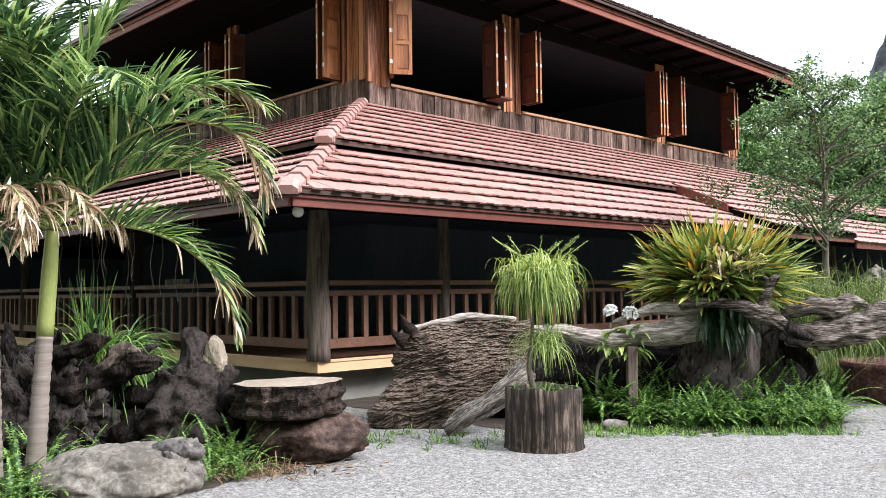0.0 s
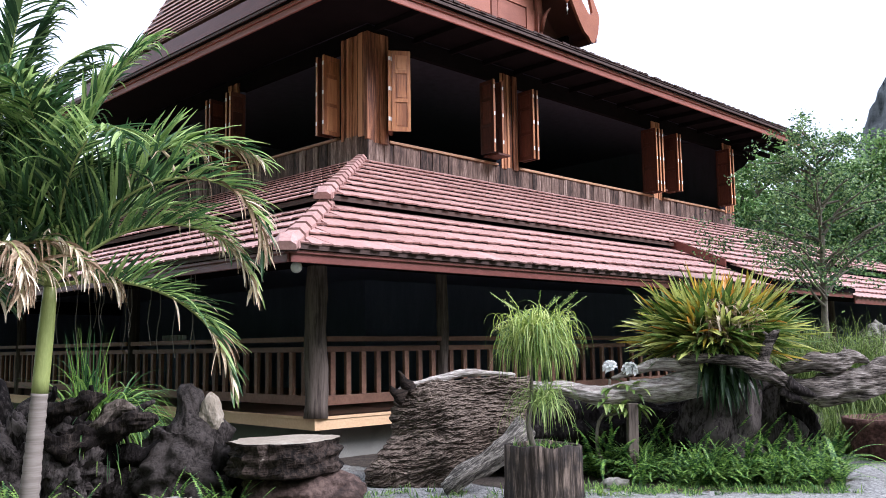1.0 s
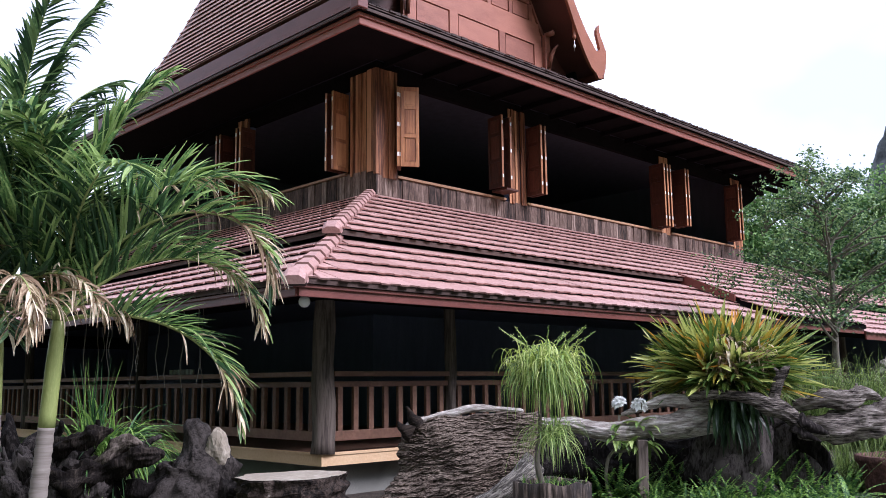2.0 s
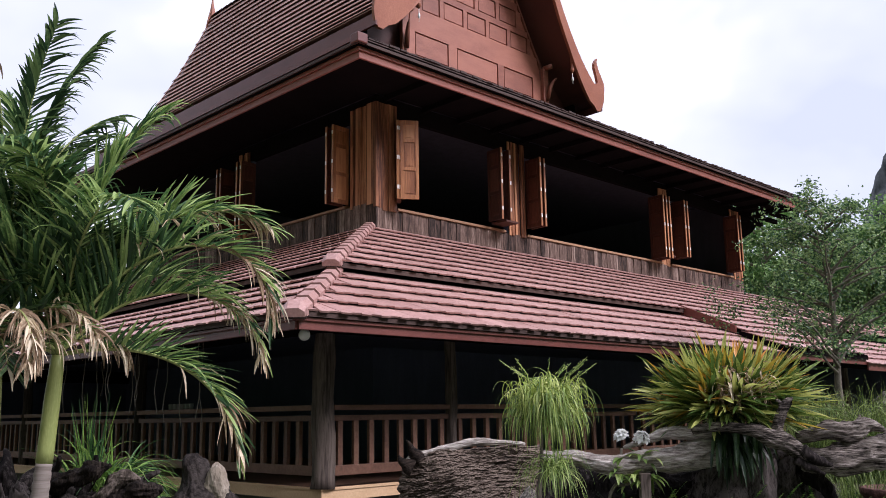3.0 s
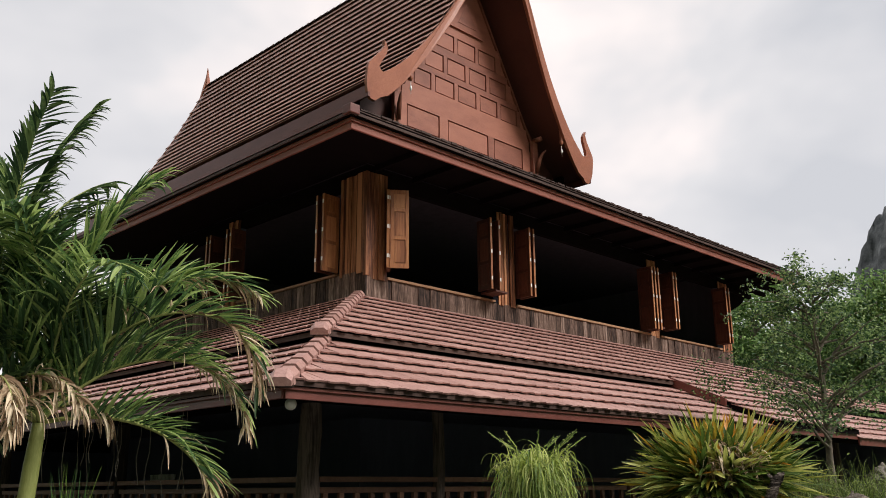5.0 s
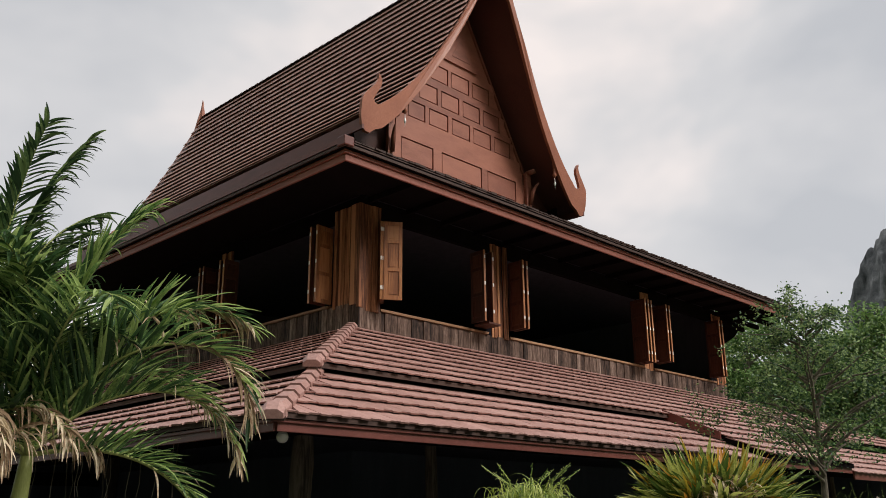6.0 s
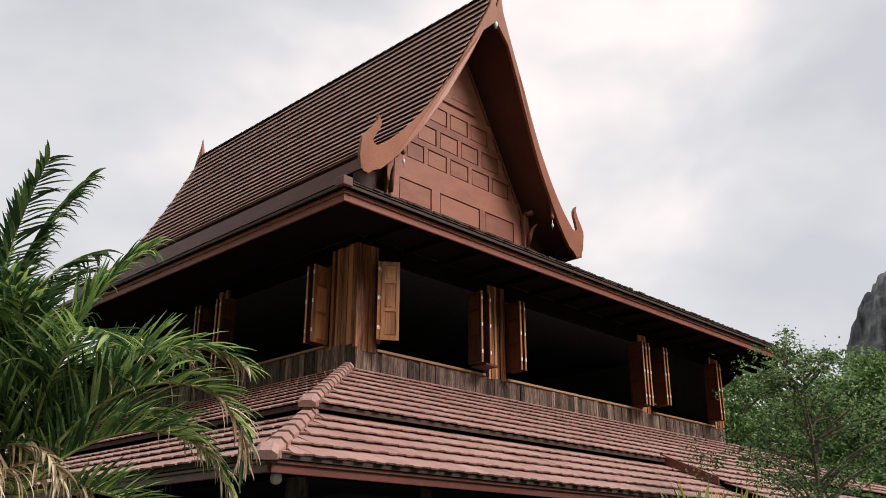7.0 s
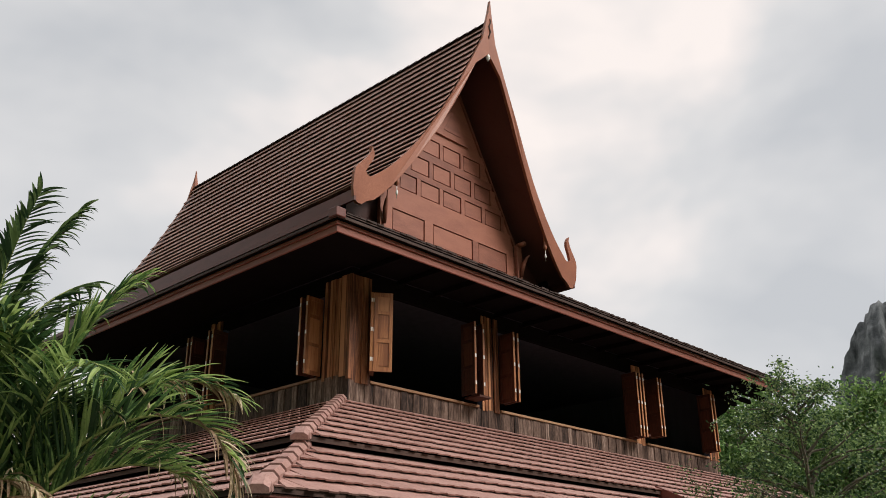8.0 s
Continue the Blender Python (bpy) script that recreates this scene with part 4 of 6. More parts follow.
def frond(parent, foot, az, el, length, bend, leaf, dry, seed, lift=0.7, hold=1.6, gap=0.027, green_mat=None):
    """One feathered palm frond: a bending midrib with leaflets down both sides, the outer ones withered by the share dry."""
    r = rng(seed)
    n = int(length / gap)
    p = Vector(foot)
    rib, green, brown = [], Mesh(), Mesh()
    side0 = heading(az + 90, 0)
    for k in range(n + 1):
        t = k / n
        e = el - bend * t ** hold
        d = heading(az + 10 * math.sin(seed + 2 * t), e)
        rib.append(p.copy())
        up = d.cross(side0)
        if t > 0.10:
            env = (min(1.0, (t - 0.06) / 0.22) * (1 - 0.55 * t ** 3))
            for s in (-1, 1):
                ln = leaf * env * r.uniform(0.8, 1.1)
                ang = radians(58 - 24 * t + r.uniform(-11, 11))
                up_part = lift * (1 - 0.6 * t) + r.uniform(-0.22, 0.22)
                out = (side0 * s + up * up_part).normalized()
                way = d * math.cos(ang) + out * math.sin(ang)
                withered = r.random() < min(0.9, dry) * max(0.0, (t - (0.48 if dry < 1.5 else 0.0)) / 0.5)
                tgt = brown if withered else green
                if withered:
                    way = way + Vector((r.uniform(-1, 1), r.uniform(-1, 1), r.uniform(-0.7, 0.7))) * 0.55
                tgt.blade(p, way, ln * (0.85 if withered else 1), 0.046 * r.uniform(0.7, 1.2) * (0.8 if withered else 1), droop=r.choice((r.uniform(0.0, 0.3), r.uniform(0.0, 0.5), r.uniform(0.3, 1.3))) + 0.6 * t * t + (r.uniform(0.3, 3.6) if withered else 0), segs=5,
                          fold=0.5, twist=r.uniform(-0.4, 0.4) + (r.uniform(-1.4, 1.4) if withered else 0))
        p = p + d * (length / n)
    stem = Mesh().tube(rib[::3], [0.017 * (1 - 0.85 * k / max(1, len(rib[::3]) - 1)) + 0.002 for k in range(len(rib[::3]))], 5)
    fr = part("frond", stem, PALM_SHAFT, parent, smooth=True)
    part("foliage", green, green_mat or PALM_LEAF, fr)
    if brown.v:
        part("dry_foliage", brown, PALM_DRY, fr, "withered straw-brown leaflets")


def palm(base, lean_right, trunk, shaft, radius, fronds, label, seed, green_mat=None):
    ob = thing("palm_tree", base, label, "palm tree", group="palm trees")
    pts, rad = [], []
    n = int(trunk / 0.025)
    for k in range(n + 1):
        t = k / n
        z = trunk * t
        pts.append(spot(base, lean_right * 0.6 * t, 0, z))
        rad.append(radius * (1.15 - 0.25 * t) * (1.0 - (0.07 if k % 3 == 0 else 0.0)))
    part("trunk", Mesh().tube(pts, rad, 14, rough=0.06, seed=seed, freq=5), PALM_TRUNK, ob, smooth=True)
    pts, rad = [], []
    for k in range(9):
        t = k / 8
        pts.append(spot(base, lean_right * (0.6 + 0.4 * t), 0, trunk + shaft * t))
        rad.append(radius * (0.92 - 0.05 * t - 0.35 * max(0, t - 0.6)))
    part("crownshaft", Mesh().tube(pts, rad, 14), PALM_SHAFT, ob, "smooth yellow-green crownshaft", smooth=True)
    top = spot(base, lean_right, 0, trunk + shaft)
    for k, (az, el, ln, bend, leaf, dry, lift, hold) in enumerate(fronds):
        frond(ob, top, az, el, ln, bend, leaf, dry, seed * 50 + k, lift, hold, green_mat=green_mat)
    return ob


# fronds: way round, rise, length, bend, leaflet length, dryness, lift of the leaflets, how late it bends
outer_fronds = [(0, 60, 2.30, 158, 0.56, 1.2, 1.5, 1.9), (-3, 12, 1.80, 98, 0.50, 1.3, 1.3, 1.3), (8, 50, 1.95, 132, 0.52, 1.4, 1.0, 1.5), (275, 95, 1.75, 105, 0.60, 0.0, 0.1, 2.4),
     (25, 72, 2.2, 105, 0.60, 0.4, 1.0, 1.7), (60, 74, 2.1, 80, 0.62, 0.1, 0.6, 1.5), (105, 70, 2.0, 85, 0.62, 0.1, 0.6, 1.5), (150, 76, 2.1, 75, 0.62, 0.1, 0.5, 1.6),
     (185, 62, 1.8, 105, 0.60, 0.2, 0.7, 1.5), (215, 74, 1.8, 90, 0.60, 0.0, 0.5, 1.6)]
inner_fronds = [(170, 84, 2.3, 30, 0.60, 0.0, 0.3, 1.5), (265, 88, 2.0, 112, 0.62, 0.0, 0.1, 2.6),
     (20, 85, 2.2, 40, 0.58, 0.0, 0.3, 1.8), (310, 80, 1.75, 120, 0.62, 0.0, 0.1, 2.2), (40, 58, 1.9, 110, 0.58, 0.3, 0.9, 1.6),
     (200, 30, 1.0, 100, 0.48, 2.2, 0.2, 1.2),
     (285, 42, 0.85, 125, 0.46, 2.0, 0.2, 1.3), (240, 46, 0.85, 125, 0.46, 2.0, 0.2, 1.3), (10, 50, 0.65, 130, 0.40, 2.0, 0.2, 1.3)]
palm((-4.49, -2.46, 0), 0.13, 1.2, 0.80, 0.068, outer_fronds + inner_fronds,
     "feather palm with arching fronds and dry brown tips", 1)
palm((-4.76, -2.40, 0), -0.05, 1.3, 0.8, 0.072,
     [(150, 72, 2.0, 55, 0.62, 0.2, 0.6, 1.5), (20, 87, 2.62, 34, 0.44, 0.0, -0.8, 2.2), (190, 90, 2.7, 20, 0.44, 0.2, -0.8, 2.0), (330, 88, 2.5, 40, 0.44, 0.0, -0.7, 2.4), (60, 84, 2.3, 60, 0.46, 0.0, -0.5, 2.2), (250, 75, 1.1, 130, 0.5, 3.0, 0.2, 1.4), (200, 55, 1.6, 110, 0.6, 0.6, 0.6, 1.5), (110, 76, 2.1, 60, 0.62, 0.2, 0.6, 1.5), (60, 82, 2.1, 45, 0.60, 0.1, 0.4, 1.5),
      (10, 70, 1.5, 95, 0.56, 0.1, 0.8, 1.6), (-4, 48, 1.05, 120, 0.46, 3.0, 0.3, 1.3), (322, 44, 0.95, 115, 0.44, 3.0, 0.2, 1.3), (262, 20, 0.8, 80, 0.40, 1.6, 0.2, 1.2), (300, 10, 0.7, 70, 0.42, 0.3, 0.1, 1.2)],
     "feather palm with a ringed grey trunk and hanging dry fronds", 2, PALM_BACKLIT)


def rock(name, lumps, material, at, label, category="rock", group=""):
    m = Mesh()
    for k, (c, size, kw) in enumerate(lumps):
        m.blob(c, size, seed=k + int(abs(at[0]) * 10), turn=radians(-44.8), **kw)
    return tagged(part(name, m, material, smooth=True), label, category, group)


rock("pale_boulder", [(spot((-3.98, -2.80, 0.08), 0, 0.05), (0.62, 0.48, 0.27), dict(rough=0.22, freq=1.3, sub=5, flat_base=-0.02)),
                      (spot((-3.60, -3.02, 0.15), 0, 0), (0.2, 0.2, 0.22), dict(rough=0.3, sub=4, flat_base=-0.02))], ROCK_PALE, (-3.98, -2.8, 0),
     "pale weathered limestone boulder lying in the garden bed", group="garden rocks")
m = Mesh()
pb0 = Vector((-3.62, -3.05, 0))
m.tube([spot(pb0, x, -0.02, z) for x, z in ((-0.29, 0.24), (-0.24, 0.255), (-0.15, 0.275), (-0.05, 0.29), (0.04, 0.295), (0.12, 0.295), (0.18, 0.29), (0.22, 0.285))],
       [0.03, 0.07, 0.098, 0.105, 0.10, 0.085, 0.055, 0.012], 28, rough=0.45, seed=5, freq=7.0)
m.blob(spot(pb0, -0.05, 0.0, 0.14), (0.23, 0.20, 0.19), rough=0.35, freq=2.0, sub=5, seed=4, flat_base=0.0)
tagged(part("perched_stone", m, ROCK_GREY, smooth=True), "grey mottled stone perched on the pale boulder", "rock", "garden rocks")

# pointed black rock with a broken pale face
pk = thing("pointed_rock", (-2.72, -1.72, 0), "tall pointed black rock with a pale broken face", "rock", group="garden rocks")
m = Mesh()
HZ = [-0.05, 0.30, 0.55, 0.74, 0.90, 1.02, 1.12, 1.19]
pts, rad = [], []
for k in range(46):
    z = -0.05 + 1.24 * k / 45
    pts.append(spot((-2.72, -1.72, 0), float(np.interp(z, HZ, [-0.04, -0.03, -0.01, 0.05, 0.02, -0.02, -0.055, -0.06])), 0.0, z))
    rad.append(float(np.interp(z, HZ, [0.60, 0.55, 0.45, 0.31, 0.20, 0.125, 0.105, 0.05])))
m.tube(pts, rad, 72, rough=0.24, seed=9, freq=8.0, ridge=0.13)
part("rock_body", m, ROCK_DARK, pk, smooth=True)
for nm, x, y, z, size in (("shoulder", -0.50, 0.02, 0.10, (0.40, 0.36, 0.40)), ("shoulder", 0.30, -0.06, 0.16, (0.27, 0.34, 0.48))):
    part(nm, Mesh().blob(spot((-2.72, -1.72, z), x, y), size, rough=0.28, freq=1.5, sub=5, seed=31 + int(z * 100), turn=radians(-44.8), flat_base=-0.03), ROCK_DARK, pk, smooth=True)
part("broken_face", Mesh().blob(spot((-2.72, -1.72, 0.90), 0.20, -0.10), (0.115, 0.09, 0.19), rough=0.22, freq=1.2, sub=4, seed=7, turn=radians(-44.8)), CUTWOOD, pk, "pale broken rock face")

rock("red_boulder", [(spot((-7.01, -9.41, 0.28), -3.16, 8.75), (0.36, 0.3, 0.34), dict(rough=0.3, freq=1.4, sub=5, flat_base=-0.02))], ROCK_RED, (-3.0, -1.5, 0),
     "reddish laterite boulder beside the black stump", group="garden rocks")
rock("flat_boulder", [(spot((-2.22, -2.80, 0.2)), (0.53, 0.42, 0.25), dict(rough=0.22, freq=1.2, sub=5, flat_base=-0.02))], ROCK_BROWN, (-2.2, -2.8, 0),
     "brown laterite boulder with rounded edges", group="garden rocks")
slice_ = thing("log_slice", (-2.36, -2.72, 0.42), "thick dark log slice with pale sawn top on a boulder", "log slice")
m = Mesh()
side, top = [], []
for j in range(44):
    a = 2 * math.pi * j / 44
    k = 1 + 0.22 * noise.noise(Vector((math.cos(a) * 1.6, math.sin(a) * 1.6, 3))) + 0.10 * noise.noise(Vector((math.cos(a) * 5, math.sin(a) * 5, 6)))
    side.append((0.50 * k * math.cos(a), 0.42 * k * math.sin(a)))
base = Vector((-2.36, -2.72, 0))
ringz = [(0.40, 0.86)] + [(0.42 + 0.27 * k / 14, 0.97 + 0.03 * math.sin(k * 0.9)) for k in range(15)] + [(0.70, 0.97)]
rows = [[tuple(spot(base, x * s * (1 + 0.10 * noise.noise(Vector((x * 9, y * 9, z * 14))) + 0.07 * noise.noise(Vector((x * 24, y * 24, z * 30)))), y * s * (1 + 0.10 * noise.noise(Vector((x * 9, y * 9, z * 14)))), z + 0.02 * x)) for x, y in side + side[:1]] for z, s in ringz]
m.sheet(rows)
m.add([spot(base, x * 0.86, y * 0.86, 0.40 + 0.02 * x) for x, y in side], [tuple(range(43, -1, -1))])
part("bark", m, LOG_BARK, slice_)
m = Mesh()
m.add([spot(base, x * 0.97, y * 0.97, 0.703 + 0.02 * x) for x, y in side] + [spot(base, 0, 0, 0.71)], [(j, (j + 1) % 44, 44) for j in range(44)])
part("sawn_top", m, CUTWOOD, slice_, "pale grey sawn wood")


def gnarl(mesh, start, way, length, r0, r1, seed, wob=0.35, n=14, rough=0.6, segs=16, freq=5.0):
    """A twisting tapered limb."""
    p, d = Vector(start), Vector(way).normalized()
    pts, rad = [], []
    for k in range(segs + 1):
        t = k / segs
        pts.append(p.copy())
        rad.append(r0 + (r1 - r0) * t)
        d = (d + Vector((noise.noise(Vector((t * 3, seed, 0))), noise.noise(Vector((t * 3, seed, 4))), noise.noise(Vector((t * 3, seed, 8))))) * wob).normalized()
        p = p + d * (length / segs)
    mesh.tube(pts, rad, n, rough=rough, seed=seed, freq=freq, ridge=0.3)
    return p


def limb(mesh, pts, radii, seed, n=18, rough=0.45, freq=3.5, flat=1.0, wob=0.05, ridge=0.0):
    """A limb along a smooth curve through a few places."""
    P = [Vector(p) for p in pts]
    out, rr = [], []
    for i in range(len(P) - 1):
        a, b, c2, d2 = P[max(i - 1, 0)], P[i], P[i + 1], P[min(i + 2, len(P) - 1)]
        for k in range(8):
            t = k / 8
            q = 0.5 * ((2 * b) + (c2 - a) * t + (2 * a - 5 * b + 4 * c2 - d2) * t * t + (3 * b - a - 3 * c2 + d2) * t ** 3)
            q = q + Vector((noise.noise(q * 3 + Vector((seed, 0, 0))), noise.noise(q * 3 + Vector((0, seed, 0))), noise.noise(q * 3 + Vector((0, 0, seed))))) * wob
            out.append(q)
            rr.append(radii[i] + (radii[i + 1] - radii[i]) * t)
    out.append(P[-1])
    rr.append(radii[-1])
    mesh.tube(out, rr, n, rough=rough, seed=seed, freq=freq, flat=flat, ridge=ridge)


# uprooted stump at the house's corner
c = Vector((-3.66, -1.02, 0))
us_ = thing("uprooted_stump", c, "gnarled black uprooted stump with broken roots", "stump")
m = Mesh()
m.blob(spot(c, -0.22, 0, 0.40), (0.70, 0.5, 0.52), rough=0.34, freq=2.0, sub=6, seed=12, turn=radians(-44.8), flat_base=-0.03, ridges=(2.5, 2.5, 1))
part("stump_body", m, DARKWOOD, us_, smooth=True)
m = Mesh()
rows = []
for i in range(25):
    t = i / 24
    row = []
    for j in range(61):
        a = radians(188 + 164 * j / 60)
        rim = 0.80 + 0.10 * noise.noise(Vector((j * 0.23, 1, 0))) + 0.07 * noise.noise(Vector((j * 0.9, 2, 0)))
        rad = 0.52 + 0.20 * t ** 1.5 + (0.07 * noise.noise(Vector((j * 0.35, t * 1.4, 3))) + 0.03 * noise.noise(Vector((j * 1.3, t * 3, 5)))) * (0.4 + t)
        row.append(tuple(spot(c, -0.12 + rad * 0.98 * math.cos(a), 0.06 + rad * 0.62 * math.sin(a), -0.02 + rim * t)))
    rows.append(row)
m.sheet(rows)
m.sheet([rows[-1], [tuple(spot(Vector(p), 0.0, 0.10, -0.10 - 0.05 * math.sin(k))) for k, p in enumerate(rows[-1])]])
part("bark_shell", m, DARKWOOD, us_, "black furrowed shell with a splintered rim", smooth=True)
r = rng(55)
roots = [(0.45, 0.52, -8, 14, 0.75, 0.13), (0.3, 0.72, 10, 30, 0.62, 0.09), (-0.5, 0.75, 150, 50, 0.6, 0.11), (-0.2, 0.8, 60, 70, 0.45, 0.11), (-0.7, 0.6, 170, 35, 0.7, 0.11),
         (0.1, 0.8, 110, 62, 0.5, 0.10), (-0.4, 0.9, 80, 75, 0.4, 0.10), (0.5, 0.35, -30, 8, 0.6, 0.12), (-0.55, 0.3, 220, 20, 0.5, 0.13), (0.0, 0.3, 270, 10, 0.4, 0.16)]
roots += [(r.uniform(-0.8, 0.5), r.uniform(0.45, 0.9), r.uniform(170, 380), r.uniform(-20, 65), r.uniform(0.25, 0.5), r.uniform(0.03, 0.08)) for _ in range(6)]
for k, (rt, z, az, el, ln, ra) in enumerate(roots):
    m = Mesh()
    gnarl(m, spot(c, rt, -0.1 if k > 9 else 0, z), heading(az, el), ln, ra, ra * 0.2, 20 + k, wob=0.5, n=12)
    part("root", m, DARKWOOD, us_, smooth=True)

for k, arm in enumerate(([(-0.10, 0.60, 0.16), (0.22, 0.68, 0.15), (0.48, 0.77, 0.105), (0.72, 0.85, 0.085), (0.95, 0.88, 0.015)], [(0.30, 0.78, 0.05), (0.52, 0.90, 0.075), (0.66, 0.97, 0.05), (0.74, 0.98, 0.01)],
                        [(-0.15, 0.80, 0.10), (0.10, 0.98, 0.06), (0.28, 1.07, 0.075), (0.46, 1.12, 0.012)])):
    m = Mesh()
    limb(m, [spot(c, x, -0.22, z) for x, z, _ in arm], [q for _, _, q in arm], 40 + 7 * k, n=30, rough=0.7, freq=8.0, wob=0.07, ridge=0.6)
    part("root", m, ROOTWOOD, us_, "brown weathered root arm", smooth=True)

# great slab of weathered wood leaning in front of the veranda
ws = thing("wood_slab", (-0.25, -2.2, 0), "huge leaning slab of furrowed grey weathered wood", "driftwood", group="driftwood")
m = Mesh()


def slab_point(u, v, back):
    """u across, v up; flaking layers run along the slab and rise to one side."""
    left = float(np.interp(v, [0.0, 0.06, 0.18, 0.35, 0.50, 0.62, 0.82, 0.90, 1.0], [-0.58, -0.72, -0.74, -0.56, -0.45, -0.47, -0.44, -0.40, -0.30]))
    left += 0.05 * noise.noise(Vector((v * 16, 3, 0))) + 0.03 * noise.noise(Vector((v * 45, 5, 0)))
    right = float(np.interp(v, [0.0, 0.1, 0.55, 1.0], [0.22, 0.35, 1.05, 1.15]))
    x = left + u * (right - left)
    top = 1.16 + 0.05 * u + 0.05 * noise.noise(Vector((u * 6, 2, 0)))
    z = -0.04 + top * v
    bulge = 0.30 * math.sin(math.pi * min(1, max(0, u))) ** 0.5 * (0.45 + 0.55 * math.sin(math.pi * (0.1 + 0.75 * v)))
    g = z - 0.30 * x * (1.1 - v) + 0.05 * noise.noise(Vector((x * 3, z * 4, 2.2)))
    w1 = g * 11 + 1.6 * noise.noise(Vector((x * 2.2, z * 3.0, 1))) + 0.7 * noise.noise(Vector((x * 7, z * 9, 3)))
    w2 = g * 38 + 1.8 * noise.noise(Vector((x * 4.5, z * 7, 6))) + 0.8 * noise.noise(Vector((x * 16, z * 16, 8)))
    flake = 0.5 + 0.5 * noise.noise(Vector((x * 3.5, g * 9, 4)))
    fur = (0.034 * (w1 - math.floor(w1)) * flake + 0.020 * (w2 - math.floor(w2)) * (1.3 - flake) + 0.03 * noise.noise(Vector((x * 9, g * 30, 5))) + 0.016 * noise.noise(Vector((x * 30, g * 70, 7)))
           + 0.14 * noise.noise(Vector((x * 1.8, z * 2.4, 9))) - 0.03)
    y = (-bulge + fur if not back else 0.12) + 0.38 * v
    return tuple(spot((-0.16, -2.34, 0), x, y, z))


nu, nv = 150, 190
m.sheet([[slab_point(i / nu, j / nv, False) for i in range(nu + 1)] for j in range(nv + 1)])
m.sheet([[slab_point(i / nu, j / nv, True) for i in range(nu, -1, -1)] for j in range(nv + 1)])
for i_edge in (0, 1):
    m.sheet([[slab_point(i_edge, j / nv, i_edge == 0), slab_point(i_edge, j / nv, i_edge == 1)] for j in range(nv + 1)])
m.sheet([[slab_point(i / nu, 1, False) for i in range(nu + 1)], [slab_point(i / nu, 1, True) for i in range(nu + 1)]])
part("slab_body", m, SLABWOOD, ws)
m = Mesh()
limb(m, [spot((-0.16, -2.34, z), x, y) for x, y, z in ((-0.40, 0.16, 0.98), (-0.28, 0.16, 1.06), (-0.05, 0.20, 1.12), (0.25, 0.26, 1.17), (0.6, 0.3, 1.20), (0.95, 0.3, 1.17))],
     [0.015, 0.035, 0.04, 0.038, 0.035, 0.02], 61, n=26, rough=0.5, ridge=0.35, wob=0.03)
part("splintered_crest", m, DRIFT, ws, "pale splintered upper edge", smooth=True)
m = Mesh()
limb(m, [spot((-0.16, -2.34, z), x, y) for x, y, z in ((-0.22, 0.14, 1.02), (-0.30, 0.12, 1.12), (-0.37, 0.10, 1.24))], [0.09, 0.055, 0.012], 62, n=14, rough=0.7, freq=9, wob=0.02)
limb(m, [spot((-0.16, -2.34, z), x, y) for x, y, z in ((-0.30, 0.12, 0.95), (-0.40, 0.10, 1.0), (-0.46, 0.09, 1.07))], [0.09, 0.06, 0.015], 63, n=14, rough=0.7, freq=9, wob=0.02)
part("snapped_spike", m, SLABWOOD, ws, "dark snapped spike", smooth=True)
m = Mesh()
limb(m, [spot((-0.16, -2.34, z), x, y) for x, y, z in ((0.12, -0.62, 0.03), (0.42, -0.60, 0.24), (0.72, -0.55, 0.45), (1.02, -0.45, 0.68))], [0.07, 0.10, 0.12, 0.11], 64, n=30, rough=0.4, ridge=0.35, wob=0.03)
part("lower_limb", m, PALE_LIMB, ws, "pale bare limb", smooth=True)

# long bleached driftwood trunk
dw = thing("driftwood_trunk", (2.5, -4.4, 0), "long bleached driftwood trunk on twisted root legs", "driftwood", group="driftwood")
m = Mesh()


RD = dict(n=40, rough=0.30, ridge=0.34, wob=0.05)
YARD = (-7.01, -9.41, 0.0)


def across(places):
    """Places given as metres to the right, away and up from the near end of the yard."""
    return [spot(YARD, x, y, z) for x, y, z in places]


# the near-side trunk
limb(m, across([(0.97, 10.30, 1.04), (1.39, 10.10, 0.99), (1.77, 10.00, 0.95), (2.16, 10.00, 0.96), (2.54, 10.00, 1.04), (2.93, 10.10, 1.18), (3.32, 10.30, 1.15)]), [0.04, 0.085, 0.1, 0.115, 0.12, 0.12, 0.1], 71, **RD)
limb(m, across([(1.93, 10.05, 1.15), (2.19, 10.00, 1.23), (2.45, 10.00, 1.28), (2.77, 10.00, 1.24), (3.06, 10.10, 1.29)]), [0.012, 0.045, 0.065, 0.06, 0.05], 72, **RD)
limb(m, across([(2.54, 10.10, 0.90), (2.87, 10.05, 1.02), (3.25, 10.20, 1.06)]), [0.03, 0.1, 0.12], 83, **RD)
part("trunk", m, DRIFT, dw, "silver-grey bleached wood", smooth=True)
m = Mesh()
limb(m, across([(3.89, 10.00, 0.97), (4.17, 9.90, 0.97), (4.49, 9.90, 0.99), (4.78, 9.90, 1.09), (5.06, 9.95, 1.21), (5.45, 10.00, 1.32)]), [0.1, 0.165, 0.175, 0.16, 0.15, 0.13], 74, **RD)
limb(m, across([(3.79, 10.00, 1.22), (4.05, 9.90, 1.25), (4.33, 9.90, 1.28), (4.56, 9.90, 1.33), (4.75, 9.90, 1.27)]), [0.06, 0.09, 0.1, 0.085, 0.02], 75, **RD)
limb(m, across([(4.36, 9.90, 1.30), (4.45, 9.90, 1.37), (4.49, 9.90, 1.44)]), [0.06, 0.035, 0.01], 84, n=12)
part("trunk_fork", m, DRIFT, dw, "thick silver-grey forked limb", smooth=True)
m = Mesh()
